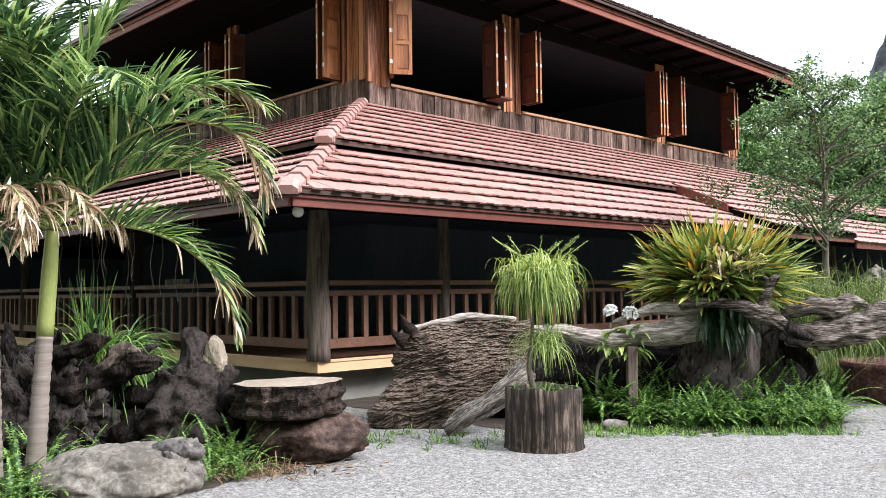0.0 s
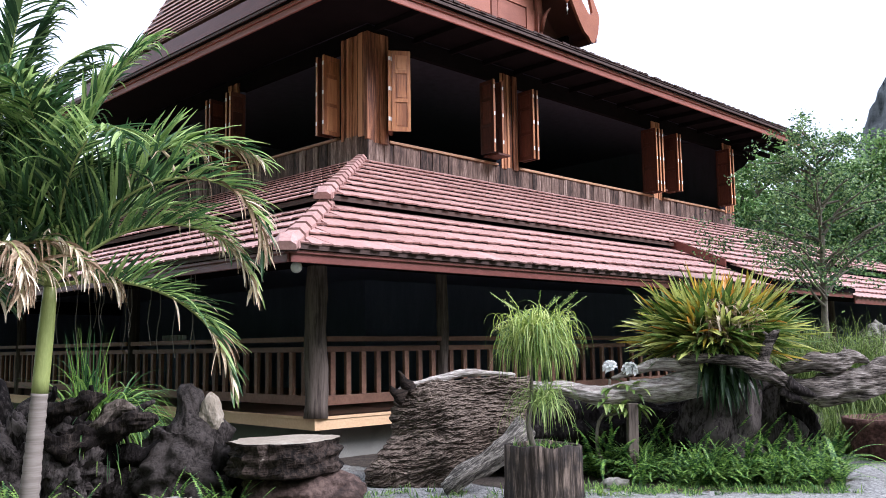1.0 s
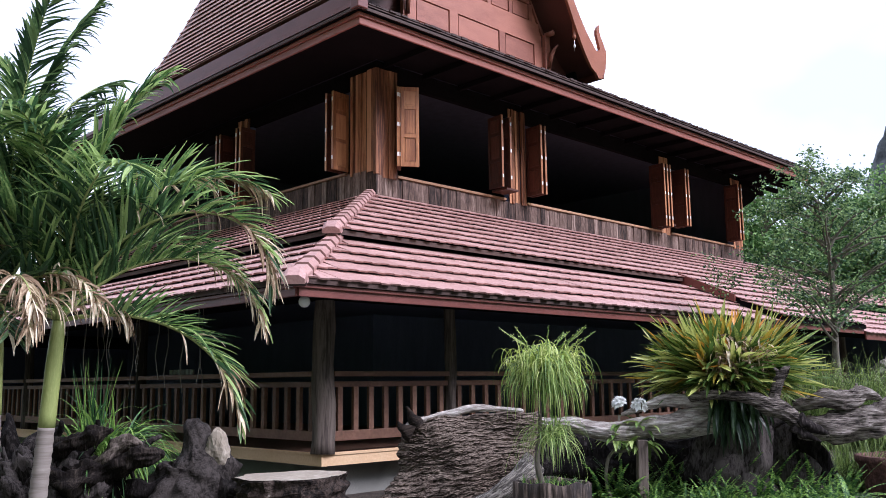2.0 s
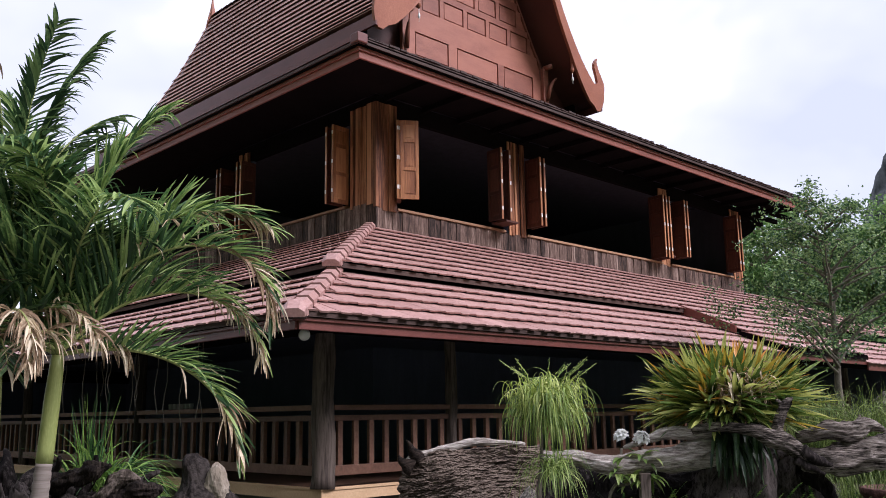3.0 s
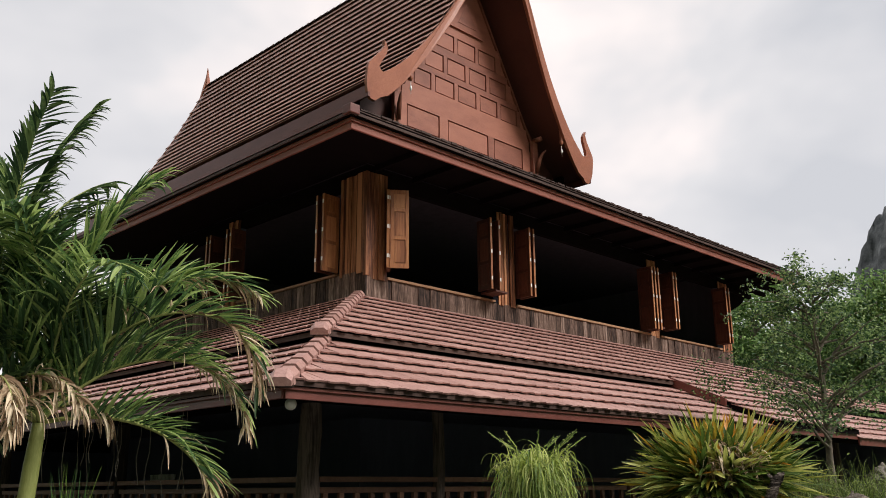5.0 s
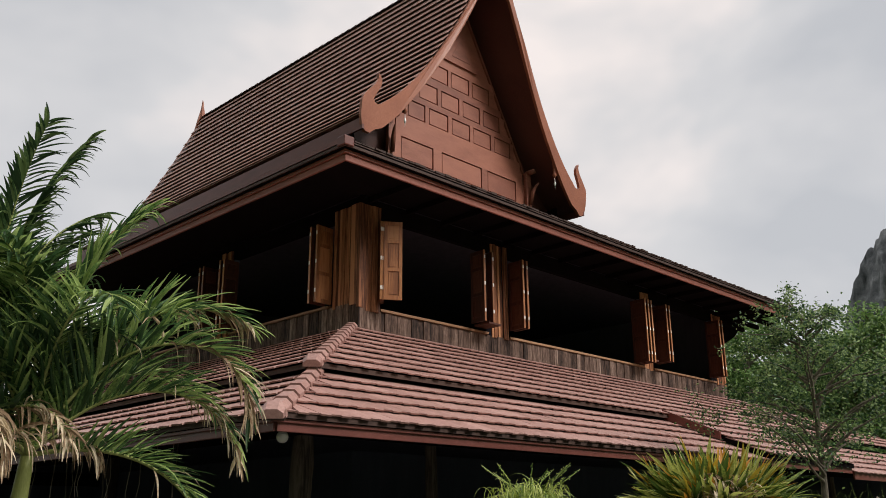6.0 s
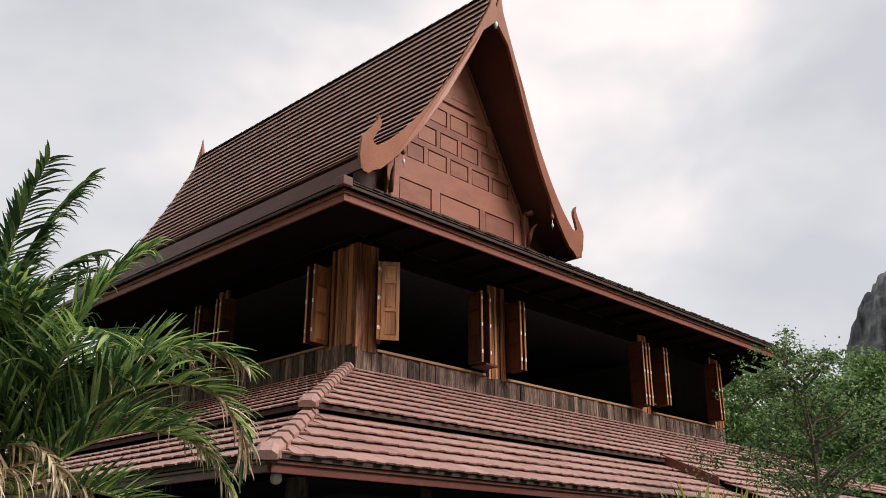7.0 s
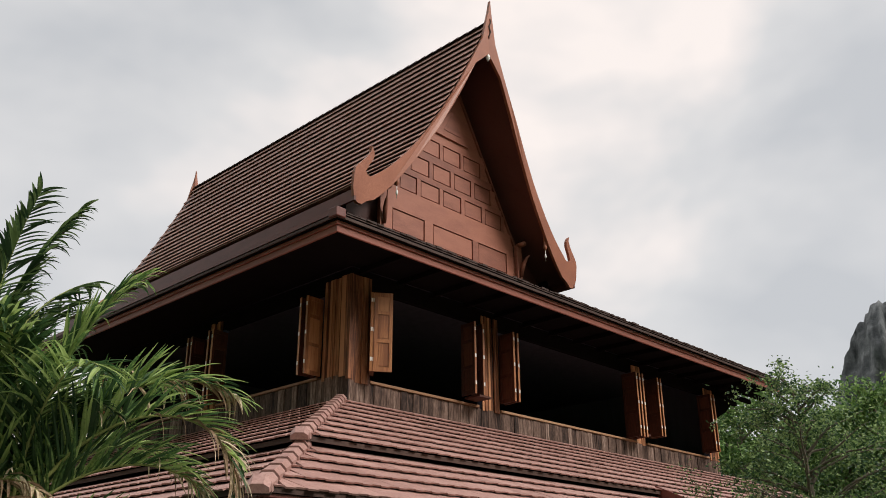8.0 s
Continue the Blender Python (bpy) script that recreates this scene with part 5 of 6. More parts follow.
limb(m, across([(2.65, 9.90, 1.32), (2.92, 9.65, 1.33), (3.20, 9.55, 1.29), (3.47, 9.55, 1.20), (3.69, 9.55, 1.06), (3.87, 9.60, 0.95), (4.03, 9.65, 0.87)]), [0.05, 0.055, 0.065, 0.085, 0.085, 0.06, 0.015], 86, **RD)
limb(m, across([(3.47, 9.55, 1.16), (3.46, 9.55, 1.30), (3.50, 9.55, 1.46), (3.57, 9.55, 1.58), (3.62, 9.55, 1.64)]), [0.095, 0.062, 0.058, 0.05, 0.022], 76, n=28, rough=0.3, ridge=0.3, wob=0.01)
limb(m, across([(3.52, 9.55, 1.51), (3.49, 9.55, 1.57), (3.47, 9.55, 1.61)]), [0.04, 0.025, 0.01], 77, n=8)
part("broken_branch", m, DRIFT, dw, "pale broken branch standing upright", smooth=True)
m = Mesh()
limb(m, across([(3.67, 9.50, 1.08), (3.83, 9.50, 1.00), (3.99, 9.50, 0.94)]), [0.06, 0.05, 0.012], 87, n=14, rough=0.8, freq=12, wob=0.02)
limb(m, across([(3.61, 9.50, 1.00), (3.76, 9.50, 0.91), (3.91, 9.50, 0.85)]), [0.05, 0.04, 0.01], 88, n=14, rough=0.8, freq=12, wob=0.02)
part("broken_end", m, DARKWOOD, dw, "dark splintered end", smooth=True)
# root legs take the near-black wood: shade under the trunk is in it
m = Mesh()
limb(m, across([(3.22, 10.20, 0.30), (3.28, 10.15, 0.65), (3.35, 10.20, 1.03)]), [0.4, 0.28, 0.22], 78, n=30, rough=0.4, ridge=0.4)
part("root_leg", m, DARKWOOD, dw, "rotten wood, shade under the trunk in its dark colour", smooth=True)
m = Mesh()
limb(m, across([(2.81, 10.30, 0.39), (2.93, 10.25, 0.71), (3.12, 10.20, 1.06)]), [0.22, 0.17, 0.15], 79, n=30, rough=0.4, ridge=0.4)
part("root_leg", m, DARKWOOD, dw, "rotten wood, shade under the trunk in its dark colour", smooth=True)
m = Mesh()
limb(m, across([(3.82, 10.40, 0.33), (3.76, 10.35, 0.71), (3.60, 10.30, 1.03)]), [0.34, 0.24, 0.2], 80, n=30, rough=0.4, ridge=0.4)
part("root_leg", m, DARKWOOD, dw, "rotten wood, shade under the trunk in its dark colour", smooth=True)
m = Mesh()
limb(m, across([(4.24, 10.40, 0.39), (4.11, 10.30, 0.71), (3.98, 10.20, 1.00)]), [0.2, 0.15, 0.14], 85, n=30, rough=0.4, ridge=0.4)
part("root_leg", m, DARKWOOD, dw, "rotten wood, shade under the trunk in its dark colour", smooth=True)
m = Mesh()
limb(m, [(0.35, -1.75, 0.42), (0.9, -2.3, 0.45), (1.5, -2.85, 0.47), (2.1, -3.4, 0.45), (2.7, -3.95, 0.42)], [0.40, 0.44, 0.42, 0.40, 0.36], 82, n=40, rough=0.3, ridge=0.3, freq=2.5)
tagged(part("fallen_log", m, DARKWOOD, smooth=True), "dark furrowed fallen log behind the driftwood", "log")

# ---- planted stump ----
st = thing("stump_planter", (-0.37, -4.07, 0), "hollow weathered tree-stump planter on the gravel", "planter")
m = Mesh()
c = (-0.37, -4.07, 0)
outer, innr = [], []
cracks = [0.4, 1.1, 2.0, 2.9, 3.5, 3.9, 4.25, 4.6, 5.0, 5.5, 6.0]
for j in range(145):
    a = 2 * math.pi * j / 144
    k = 1 + 0.06 * noise.noise(Vector((math.cos(a) * 2.0, math.sin(a) * 2.0, 1))) + 0.05 * noise.noise(Vector((math.cos(a) * 7, math.sin(a) * 7, 1))) + 0.03 * noise.noise(Vector((math.cos(a) * 22, math.sin(a) * 22, 1)))
    k -= sum(0.07 * math.exp(-((a - q) / 0.030) ** 2) for q in cracks)
    outer.append((0.365 * k * math.cos(a), 0.345 * k * math.sin(a)))
outer[-1] = outer[0]
rows = [[tuple(spot(c, x * s, y * s, z + (0.03 * noise.noise(Vector((x * 5, y * 5, 0))) if z > 0.45 else 0))) for x, y in outer] for z, s in
        ((0.0, 1.04), (0.06, 1.0), (0.12, 1.01), (0.2, 0.99), (0.3, 0.98), (0.4, 0.985), (0.5, 0.98), (0.575, 0.975), (0.582, 0.93), (0.575, 0.86), (0.48, 0.84))]
m.sheet(rows)
part("shell", m, STUMP, st, smooth=True)
part("soil", Mesh().add([spot(c, x * 0.85, y * 0.85, 0.535) for x, y in outer[:-1]] + [spot(c, 0, 0, 0.56)], [(j, (j + 1) % 144, 144) for j in range(144)]), DARKWOOD, st, "dark soil")


def tuft(mesh, center, n, lengths, els, width, droop, seed, spread=0.03, segs=6, az=(0, 360), lift=(0, 0)):
    r = rng(seed)
    for _ in range(n):
        b = Vector(center) + Vector((r.uniform(-spread, spread), r.uniform(-spread, spread), r.uniform(*lift)))
        mesh.blade(b, heading(r.uniform(*az), r.uniform(*els)), r.uniform(*lengths), width * r.uniform(0.7, 1.2), droop=r.uniform(*droop), segs=segs, fold=0.3, twist=r.uniform(-0.8, 0.8))
    return mesh


pony = thing("ponytail_plant", (-0.44, -4.02, 0.54), "slender potted plant with a drooping mop of thin leaves", "plant")
m = Mesh()
limb(m, [spot(c, -0.09, 0, 0.52), spot(c, -0.13, 0, 0.75), spot(c, -0.10, 0, 1.0), spot(c, -0.10, 0, 1.45)], [0.035, 0.024, 0.02, 0.016], 90, n=8, rough=0.15, wob=0.01)
part("stem", m, BARK, pony, smooth=True)
m = Mesh()
hc = spot(c, -0.04, 0, 1.60)
tuft(m, hc, 560, (0.28, 0.58), (-5, 75), 0.015, (3.0, 7.5), 91, spread=0.19, segs=9, lift=(-0.12, 0.12))
part("mop", m, BLADE, pony)
m = Mesh()
tuft(m, hc, 760, (0.12, 0.30), (0, 85), 0.013, (2.0, 9.0), 95, spread=0.26, segs=7, lift=(-0.04, 0.20))
part("curled_crown", m, MOP_TIP, pony, "pale yellow-green curled young leaves")
m = Mesh()
tuft(m, spot(c, 0.0, 0, 1.02), 170, (0.25, 0.5), (-5, 70), 0.012, (2.5, 5.0), 92, spread=0.12, segs=7, lift=(-0.08, 0.06))
part("lower_tuft", m, BLADE, pony)
m = Mesh()
r = rng(93)
for _ in range(16):
    az = r.uniform(0, 360)
    b = hc + heading(az, 10) * r.uniform(0.05, 0.25)
    ln = r.uniform(0.34, 0.52)
    q = [b, b + heading(az, 70) * ln * 0.5, b + heading(az, 70) * ln * 0.5 + heading(az, 35) * ln * 0.5]
    m.tube(q, [0.004, 0.004, 0.003], 4)
    for k in range(9):
        w = q[1] + (q[2] - q[1]) * (k / 9) + Vector((r.uniform(-1, 1), r.uniform(-1, 1), r.uniform(-1, 1))) * 0.012
        m.blob(w, (0.008, 0.008, 0.008), rough=0.2, sub=1, seed=k)
part("inflorescence", m, BLADE, pony)
m = Mesh()
tuft(m, (c[0], c[1], 0.53), 130, (0.05, 0.13), (40, 90), 0.012, (0.3, 1.2), 94, spread=0.24, segs=3)
tagged(part("moss_tuft", m, FERN), "short grass growing in the stump", "grass", kind="stuff")

# ---- great strap-leaved clump ----
br = thing("strap_leaf_clump", (2.58, -4.45, 1.2), "large clump of yellow-green strap leaves on driftwood", "plant")
bc = Vector((2.55, -4.35, 1.50))
m, gold, dead, hang = Mesh(), Mesh(), Mesh(), Mesh()
r = rng(101)
for k in range(1150):
    rt, aw = max(-0.5, min(0.5, r.gauss(0, 0.20))), r.uniform(-0.22, 0.22)
    el = math.degrees(math.asin(r.uniform(-0.12, 1.0)))
    az = math.degrees(math.atan2(aw * 1.5 + r.uniform(-0.5, 0.5), rt * 1.6 + r.uniform(-0.5, 0.5)))
    b = spot(bc, rt, aw, r.uniform(-0.06, 0.16))
    reach = 1.0 / math.hypot(math.cos(radians(el)) / 0.80, math.sin(radians(el)) / 0.84)
    tgt = gold if r.random() < (0.26 if el > 40 and abs(rt) < 0.3 else 0.08) else m
    tgt.blade(b, heading(az, el), reach * r.uniform(0.72, 1.08), r.uniform(0.048, 0.070), droop=r.uniform(0.05, 0.75), segs=6, fold=0.35, twist=r.uniform(-0.7, 0.7), taper=0.22)
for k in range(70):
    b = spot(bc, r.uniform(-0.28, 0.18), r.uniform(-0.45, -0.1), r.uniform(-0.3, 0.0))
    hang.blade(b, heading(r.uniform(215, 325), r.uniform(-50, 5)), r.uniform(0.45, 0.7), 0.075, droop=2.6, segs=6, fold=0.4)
for k in range(210):
    b = spot(bc, r.uniform(-0.28, 0.3), r.uniform(-0.55, -0.25), r.uniform(0.12, 0.5))
    dead.blade(b, heading(r.uniform(180, 360), r.uniform(-60, 60)), r.uniform(0.1, 0.32), 0.035, droop=3.0, segs=4, fold=0.6, twist=r.uniform(-1, 1))
part("leaves", m, STRAP, br)
part("golden_leaves", gold, STRAP_GOLD, br, "orange-yellow ageing leaves")
part("hanging_leaves", hang, HANG_LEAF, br, "hanging leaves, shade under the clump in their dark green")
part("withered_heart", dead, PALM_DRY, br, "withered straw-coloured leaves")

# ---- frangipani and its stake ----
stake = Mesh().obox(pose(1.41, -3.88, 0, 0, 1.5, -40), -0.055, 0.055, -0.05, 0.05, -0.05, 0.86)
tagged(part("wooden_stake", stake, POST, bevel=0.008), "grey squared wooden stake beside the frangipani", "post")
fr = thing("frangipani_plant", (1.38, -3.61, 0), "small frangipani with bare stems and white flowers", "plant")
m = Mesh()
f0 = Vector((1.38, -3.61, 0))
limb(m, [f0, spot(f0, -0.13, 0, 0.35), spot(f0, -0.12, 0, 0.62), spot(f0, 0.0, 0, 0.82), spot(f0, 0.03, 0, 1.12)], [0.02, 0.02, 0.019, 0.018, 0.016], 110, n=8, rough=0.15, wob=0.01)
limb(m, [spot(f0, -0.06, 0, 0.72), spot(f0, 0.12, 0, 0.75), spot(f0, 0.24, -0.05, 0.95), spot(f0, 0.25, -0.05, 1.12)], [0.016, 0.016, 0.014, 0.013], 111, n=8, rough=0.15, wob=0.01)
part("stem", m, BARK, fr, smooth=True)
m, pet = Mesh(), Mesh()
r = rng(112)
for tipx, tz in ((0.03, 1.02), (0.25, 1.02), (-0.02, 0.86), (0.14, 0.8), (0.28, 0.82)):
    for k in range(13):
        m.blade(spot(f0, tipx, -0.03, tz), heading(r.uniform(0, 360), r.uniform(-15, 50)), r.uniform(0.2, 0.32), 0.10, droop=r.uniform(0.9, 2.4), segs=5, fold=0.35)
part("leaves", m, BLADE, fr)
for tipx, tz in ((0.03, 1.24), (0.25, 1.22)):
    cluster = Mesh()
    for k in range(26):
        out = heading(r.uniform(0, 360), r.uniform(-10, 85))
        cpt = spot(f0, tipx, -0.03, tz) + out * 0.055
        q = out.orthogonal().normalized()
        for j in range(5):
            petal = Matrix.Rotation(radians(72 * j + k * 20), 3, out) @ q
            cluster.blade(cpt, petal + out * 0.45, 0.062, 0.058, droop=0.1, segs=3, fold=0.1, face=out.cross(petal))
    part("flower_cluster", cluster, PETAL, fr, "cluster of white five-petalled flowers")
rock("small_stone", [((1.0, -3.93, 0.04), (0.13, 0.08, 0.07), dict(rough=0.3, sub=3, flat_base=-0.01))], ROCK_PALE, (1, -3.9, 0), "small pale stone at the edge of the gravel", group="garden rocks")


# ---- ferns ----
def fern_mesh(seed, n, length):
    r = rng(seed)
    m = Mesh()
    for k in range(n):
        az, el, ln = r.uniform(0, 360), r.uniform(40, 88), length * r.uniform(0.75, 1.3)
        p, steps = Vector((0, 0, 0)), 24
        d0 = heading(az + 90, 0)
        bend = r.uniform(35, 105)
        for s in range(steps):
            t = s / steps
            d = heading(az, el - bend * t ** 1.2)
            w = 0.042 * (1 - t) ** 0.5 * min(1, 0.3 + 4 * t) * length / 0.45
            up = d0.cross(d)
            q = p + d * (ln / steps)
            for sg in (-1, 1):
                a, b2 = p, p + d * (ln / steps) * 1.15
                tip = p + d * (ln / steps) * 0.9 + d0 * sg * w - Vector((0, 0, 0.25 * w))
                m.add([a, b2, tip], [(0, 1, 2)])
            p = q
    return m


fern_data = [data_of("fern_leaves", fern_mesh(120 + k, 11, 0.54), FERN) for k in range(5)]


def fern(at, size, turn, k, label="green sword fern growing by the gravel", name="fern", group="ferns"):
    ob = new(name, fern_data[k % 5])
    ob.matrix_basis = Matrix.Translation(at) @ Matrix.Rotation(turn, 4, "Z") @ Matrix.Scale(size, 4)
    return tagged(ob, label, "fern", group)


r = rng(130)
k = 0
for i in range(120):
    u = r.random()
    a = Vector((0.95, -3.65, 0)).lerp(Vector((2.75, -5.85, 0)), u)
    depth = r.uniform(-0.15 if u > 0.15 else 0.35, 0.95)
    fern(spot(a, 0, depth, 0), r.uniform(0.78, 1.12) * (0.8 + 0.45 * min(1, depth + 0.2)), r.uniform(0, 6.28), i)
for x, y, s in ((-4.75, -2.75, 0.85), (-4.62, -2.55, 1.0), (-4.35, -2.2, 1.1), (-4.2, -1.9, 1.2), (-3.75, -2.2, 0.9), (-3.5, -2.45, 0.8), (-3.28, -2.72, 0.8), (-3.1, -2.95, 0.75), (-2.95, -2.65, 0.9),
                (-2.98, -2.75, 1.15), (-3.05, -2.6, 1.0), (-2.82, -2.62, 1.0), (-3.3, -2.35, 1.1), (-3.12, -2.2, 1.0), (-3.0, -3.05, 0.8), (-3.18, -3.2, 0.7), (-4.95, -2.6, 1.2), (-4.55, -2.3, 1.2), (-4.95, -2.9, 1.0), (-4.45, -2.75, 0.9), (-4.85, -2.3, 1.0), (-3.35, -3.05, 0.6), (-2.85, -2.45, 0.8), (-3.95, -2.1, 1.0), (0.55, -3.3, 0.6), (0.75, -3.15, 0.7), (-4.7, -3.0, 0.6)):
    fern((x, y, 0), s * 0.85, r.uniform(0, 6.28), k, "green fern among the garden rocks")
    k += 1

# ---- tall grasses ----
lg = Mesh()
tuft(lg, (-3.28, -0.80, 0.62), 420, (0.5, 1.0), (20, 84), 0.036, (1.4, 3.6), 140, spread=0.16, segs=9)
tuft(lg, (-3.22, -0.86, 0.66), 130, (0.7, 1.05), (35, 75), 0.036, (2.0, 3.8), 143, spread=0.14, segs=10, az=(-70, 70))
tuft(lg, (-3.33, -0.80, 0.65), 30, (0.8, 1.15), (76, 90), 0.022, (0.1, 0.6), 142, spread=0.10, segs=7)
tagged(part("tall_grass_clump", lg, FERN), "bright green clump of tall arching grass", "grass")
rd = Mesh()
r = rng(141)
for i in range(16):
    cpt = spot((6.35, -4.35, 0), r.uniform(-0.95, 1.3), r.uniform(-0.25, 0.7), 0.45)
    tuft(rd, cpt, 130, (0.8, 1.6), (52, 89), 0.015, (1.0, 4.0), 150 + i, spread=0.24, segs=9)
    tuft(rd, cpt + Vector((0, 0, r.uniform(0.6, 1.2))), 60, (0.25, 0.55), (10, 85), 0.010, (1.5, 5.0), 190 + i, spread=0.3, segs=6)
for i in range(9):
    tuft(rd, spot((5.3, -4.6, 0), r.uniform(-0.9, 1.0), r.uniform(-0.1, 0.6), 0), 90, (0.4, 0.9), (40, 89), 0.022, (0.8, 2.6), 230 + i, spread=0.25, segs=6)
tagged(part("reed_bed", rd, REED), "dense bed of grey-green reeds", "grass", kind="stuff")
pot = Mesh()
rows = []
for z, rr_ in ((0.0, 0.52), (0.1, 0.57), (0.3, 0.62), (0.40, 0.64), (0.45, 0.68), (0.52, 0.68), (0.53, 0.63), (0.42, 0.58)):
    rows.append([tuple(spot((5.26, -5.40, z), rr_ * math.cos(2 * math.pi * j / 32), rr_ * math.sin(2 * math.pi * j / 32))) for j in range(33)])
pot.sheet(rows)
tagged(part("plant_pot", pot, ROCK_RED, smooth=True), "wide reddish-brown clay pot before the reeds", "pot")
rock("grey_boulder", [((8.9, -4.0, 1.5), (0.34, 0.3, 0.3), dict(rough=0.4, sub=5)), ((8.9, -3.95, 0.6), (0.42, 0.4, 0.9), dict(rough=0.25, sub=4, flat_base=-0.02))], ROCK_PALE, (7.2, -4.4, 0),
     "tall grey boulder behind the reeds", group="garden rocks")

# ---- slender tree ----
def leaf_cloud(mesh, c, n, spread, size, r, flat=0.7):
    for _ in range(n):
        p = Vector(c) + Vector((r.gauss(0, spread), r.gauss(0, spread), r.gauss(0, spread * flat)))
        d = Vector((r.uniform(-1, 1), r.uniform(-1, 1), r.uniform(-0.9, 0.3))).normalized()
        s = d.orthogonal().normalized()
        s = (Matrix.Rotation(r.uniform(0, 6.28), 3, d) @ s)
        ln, w = size * r.uniform(0.7, 1.3), size * r.uniform(0.22, 0.34)
        nrm = d.cross(s) * w * 0.35
        mesh.add([p, p + d * ln * 0.45 + s * w + nrm, p + d * ln, p + d * ln * 0.45 - s * w + nrm], [(0, 1, 2), (0, 2, 3)])


def tree(name, base, height, first, spread, limbs, leaf, leaf_n, size, mat, label, seed, trunk_r, group=""):
    ob = thing(name, base, label, "tree", group)
    r = rng(seed)
    b = Vector(base)
    tr = Mesh()
    top = b + Vector((r.uniform(-0.2, 0.2), r.uniform(-0.2, 0.2), height))
    limb(tr, [b, b.lerp(top, 0.35) + Vector((0.06, 0.03, 0)), b.lerp(top, 0.7), top], [trunk_r, trunk_r * 0.8, trunk_r * 0.5, trunk_r * 0.12], seed, n=9, rough=0.15, wob=0.03)
    crown = Mesh()
    for k in range(limbs):
        t = first + (1 - first) * (k + r.random()) / limbs
        a = r.uniform(0, 360)
        s = b.lerp(top, t)
        reach = spread * (1.0 - 0.55 * (t - first) / (1 - first)) * r.uniform(0.6, 1.1)
        rise = r.uniform(8, 50)
        e = s + heading(a, rise) * reach
        mid_ = s.lerp(e, 0.5) + Vector((0, 0, 0.08 * reach))
        limb(tr, [s, mid_, e], [trunk_r * 0.38, trunk_r * 0.22, trunk_r * 0.05], seed + k, n=6, rough=0.1, wob=0.04)
        for j in range(6):
            q = s.lerp(e, r.uniform(0.35, 1.05)) + Vector((r.gauss(0, 1), r.gauss(0, 1), r.gauss(0, 0.6))) * reach * 0.20
            leaf_cloud(crown, q, leaf_n, reach * leaf, size, r)
    leaf_cloud(crown, top, leaf_n * 3, spread * 0.16, size, r)
    part("trunk", tr, BARK, ob, smooth=True)
    part("crown", crown, mat, ob)
    return ob


tree("slender_tree", (7.86, -3.52, 0), 4.75, 0.44, 1.95, 46, 0.085, 44, 0.062, TREE_LEAF, "slender young tree with small airy leaves", 160, 0.075)
i = 0
for az, d, h, sp in ((65, 44, 10.5, 4.2), (67.5, 46, 8.0, 4.2), (70, 43, 8.6, 4.4), (72.5, 42, 8.8, 4.5), (75, 45, 9.5, 4.6), (66, 58, 9.5, 5.0), (69, 60, 11.0, 5.4), (72, 57, 11.5, 5.6), (63.2, 47, 10.5, 4.2)):
    x, y = EYE[0] + d * math.sin(radians(az)), EYE[1] + d * math.cos(radians(az))
    tree("background_tree", (x, y, 0), h, 0.12, sp, 36, 0.12, 60, 0.22, WOOD_LEAF, "broad leafy bright green tree behind the house", 170 + i * 40, 0.22, "trees behind the house")
    i += 1

# wooded hill below the cliff; unseen sides added to block low skylight
hm = Mesh()
rows = []
for i in range(181):
    deg = 2.0 * i
    a = radians(deg)
    row = []
    # south and west factors are raised, out of view, to darken what faces them
    side_height = 0.25 + 0.75 * (0.5 + 0.5 * math.tanh((deg - 67) / 5)) + 2.3 * max(0.0, min(1.0, (deg - 95) / 35)) if deg < 130 else (3.3 if deg < 225 else 7.0 if deg < 325 else 0.6)
    for j in range(26):
        u = j / 25
        rr_ = 100 + 150 * u
        na = min(deg, 360 - deg)
        z = 30 * math.sin(min(1, u * 1.15) * math.pi / 2) * side_height * (0.8 + 0.3 * noise.noise(Vector((na * 0.03, 2, 0)))) + 3.5 * noise.noise(Vector((na * 0.7, u * 22, 0))) * (0.3 + u) - 1
        row.append((EYE[0] + rr_ * math.sin(a), EYE[1] + rr_ * math.cos(a), z))
    rows.append(row)
hm.sheet(rows)
tagged(part("hill_backdrop", hm, HILL, smooth=True), "green wooded hillsides, the unseen ones added to block low skylight", "hill", kind="structure")

# ---- weeds, litter and loose stones on the gravel ----
wd = Mesh()
r = rng(200)
for _ in range(70):
    p = spot((-1.2, -2.6, 0), r.uniform(-1.3, 1.6), r.uniform(-0.6, 0.5), 0)
    tuft(wd, p, 14, (0.04, 0.13), (20, 80), 0.012, (0.5, 1.5), r.randint(0, 9999), spread=0.06, segs=3)
for _ in range(190):
    p = spot((0.9, -4.2, 0), r.uniform(-1.0, 2.2), r.uniform(-0.35, 0.35), 0)
    tuft(wd, p, 14, (0.04, 0.12), (20, 80), 0.012, (0.5, 1.5), r.randint(0, 9999), spread=0.06, segs=3)
tagged(part("weeds", wd, FERN), "low weeds at the edge of the gravel", "weeds", kind="stuff")
pb = Mesh()
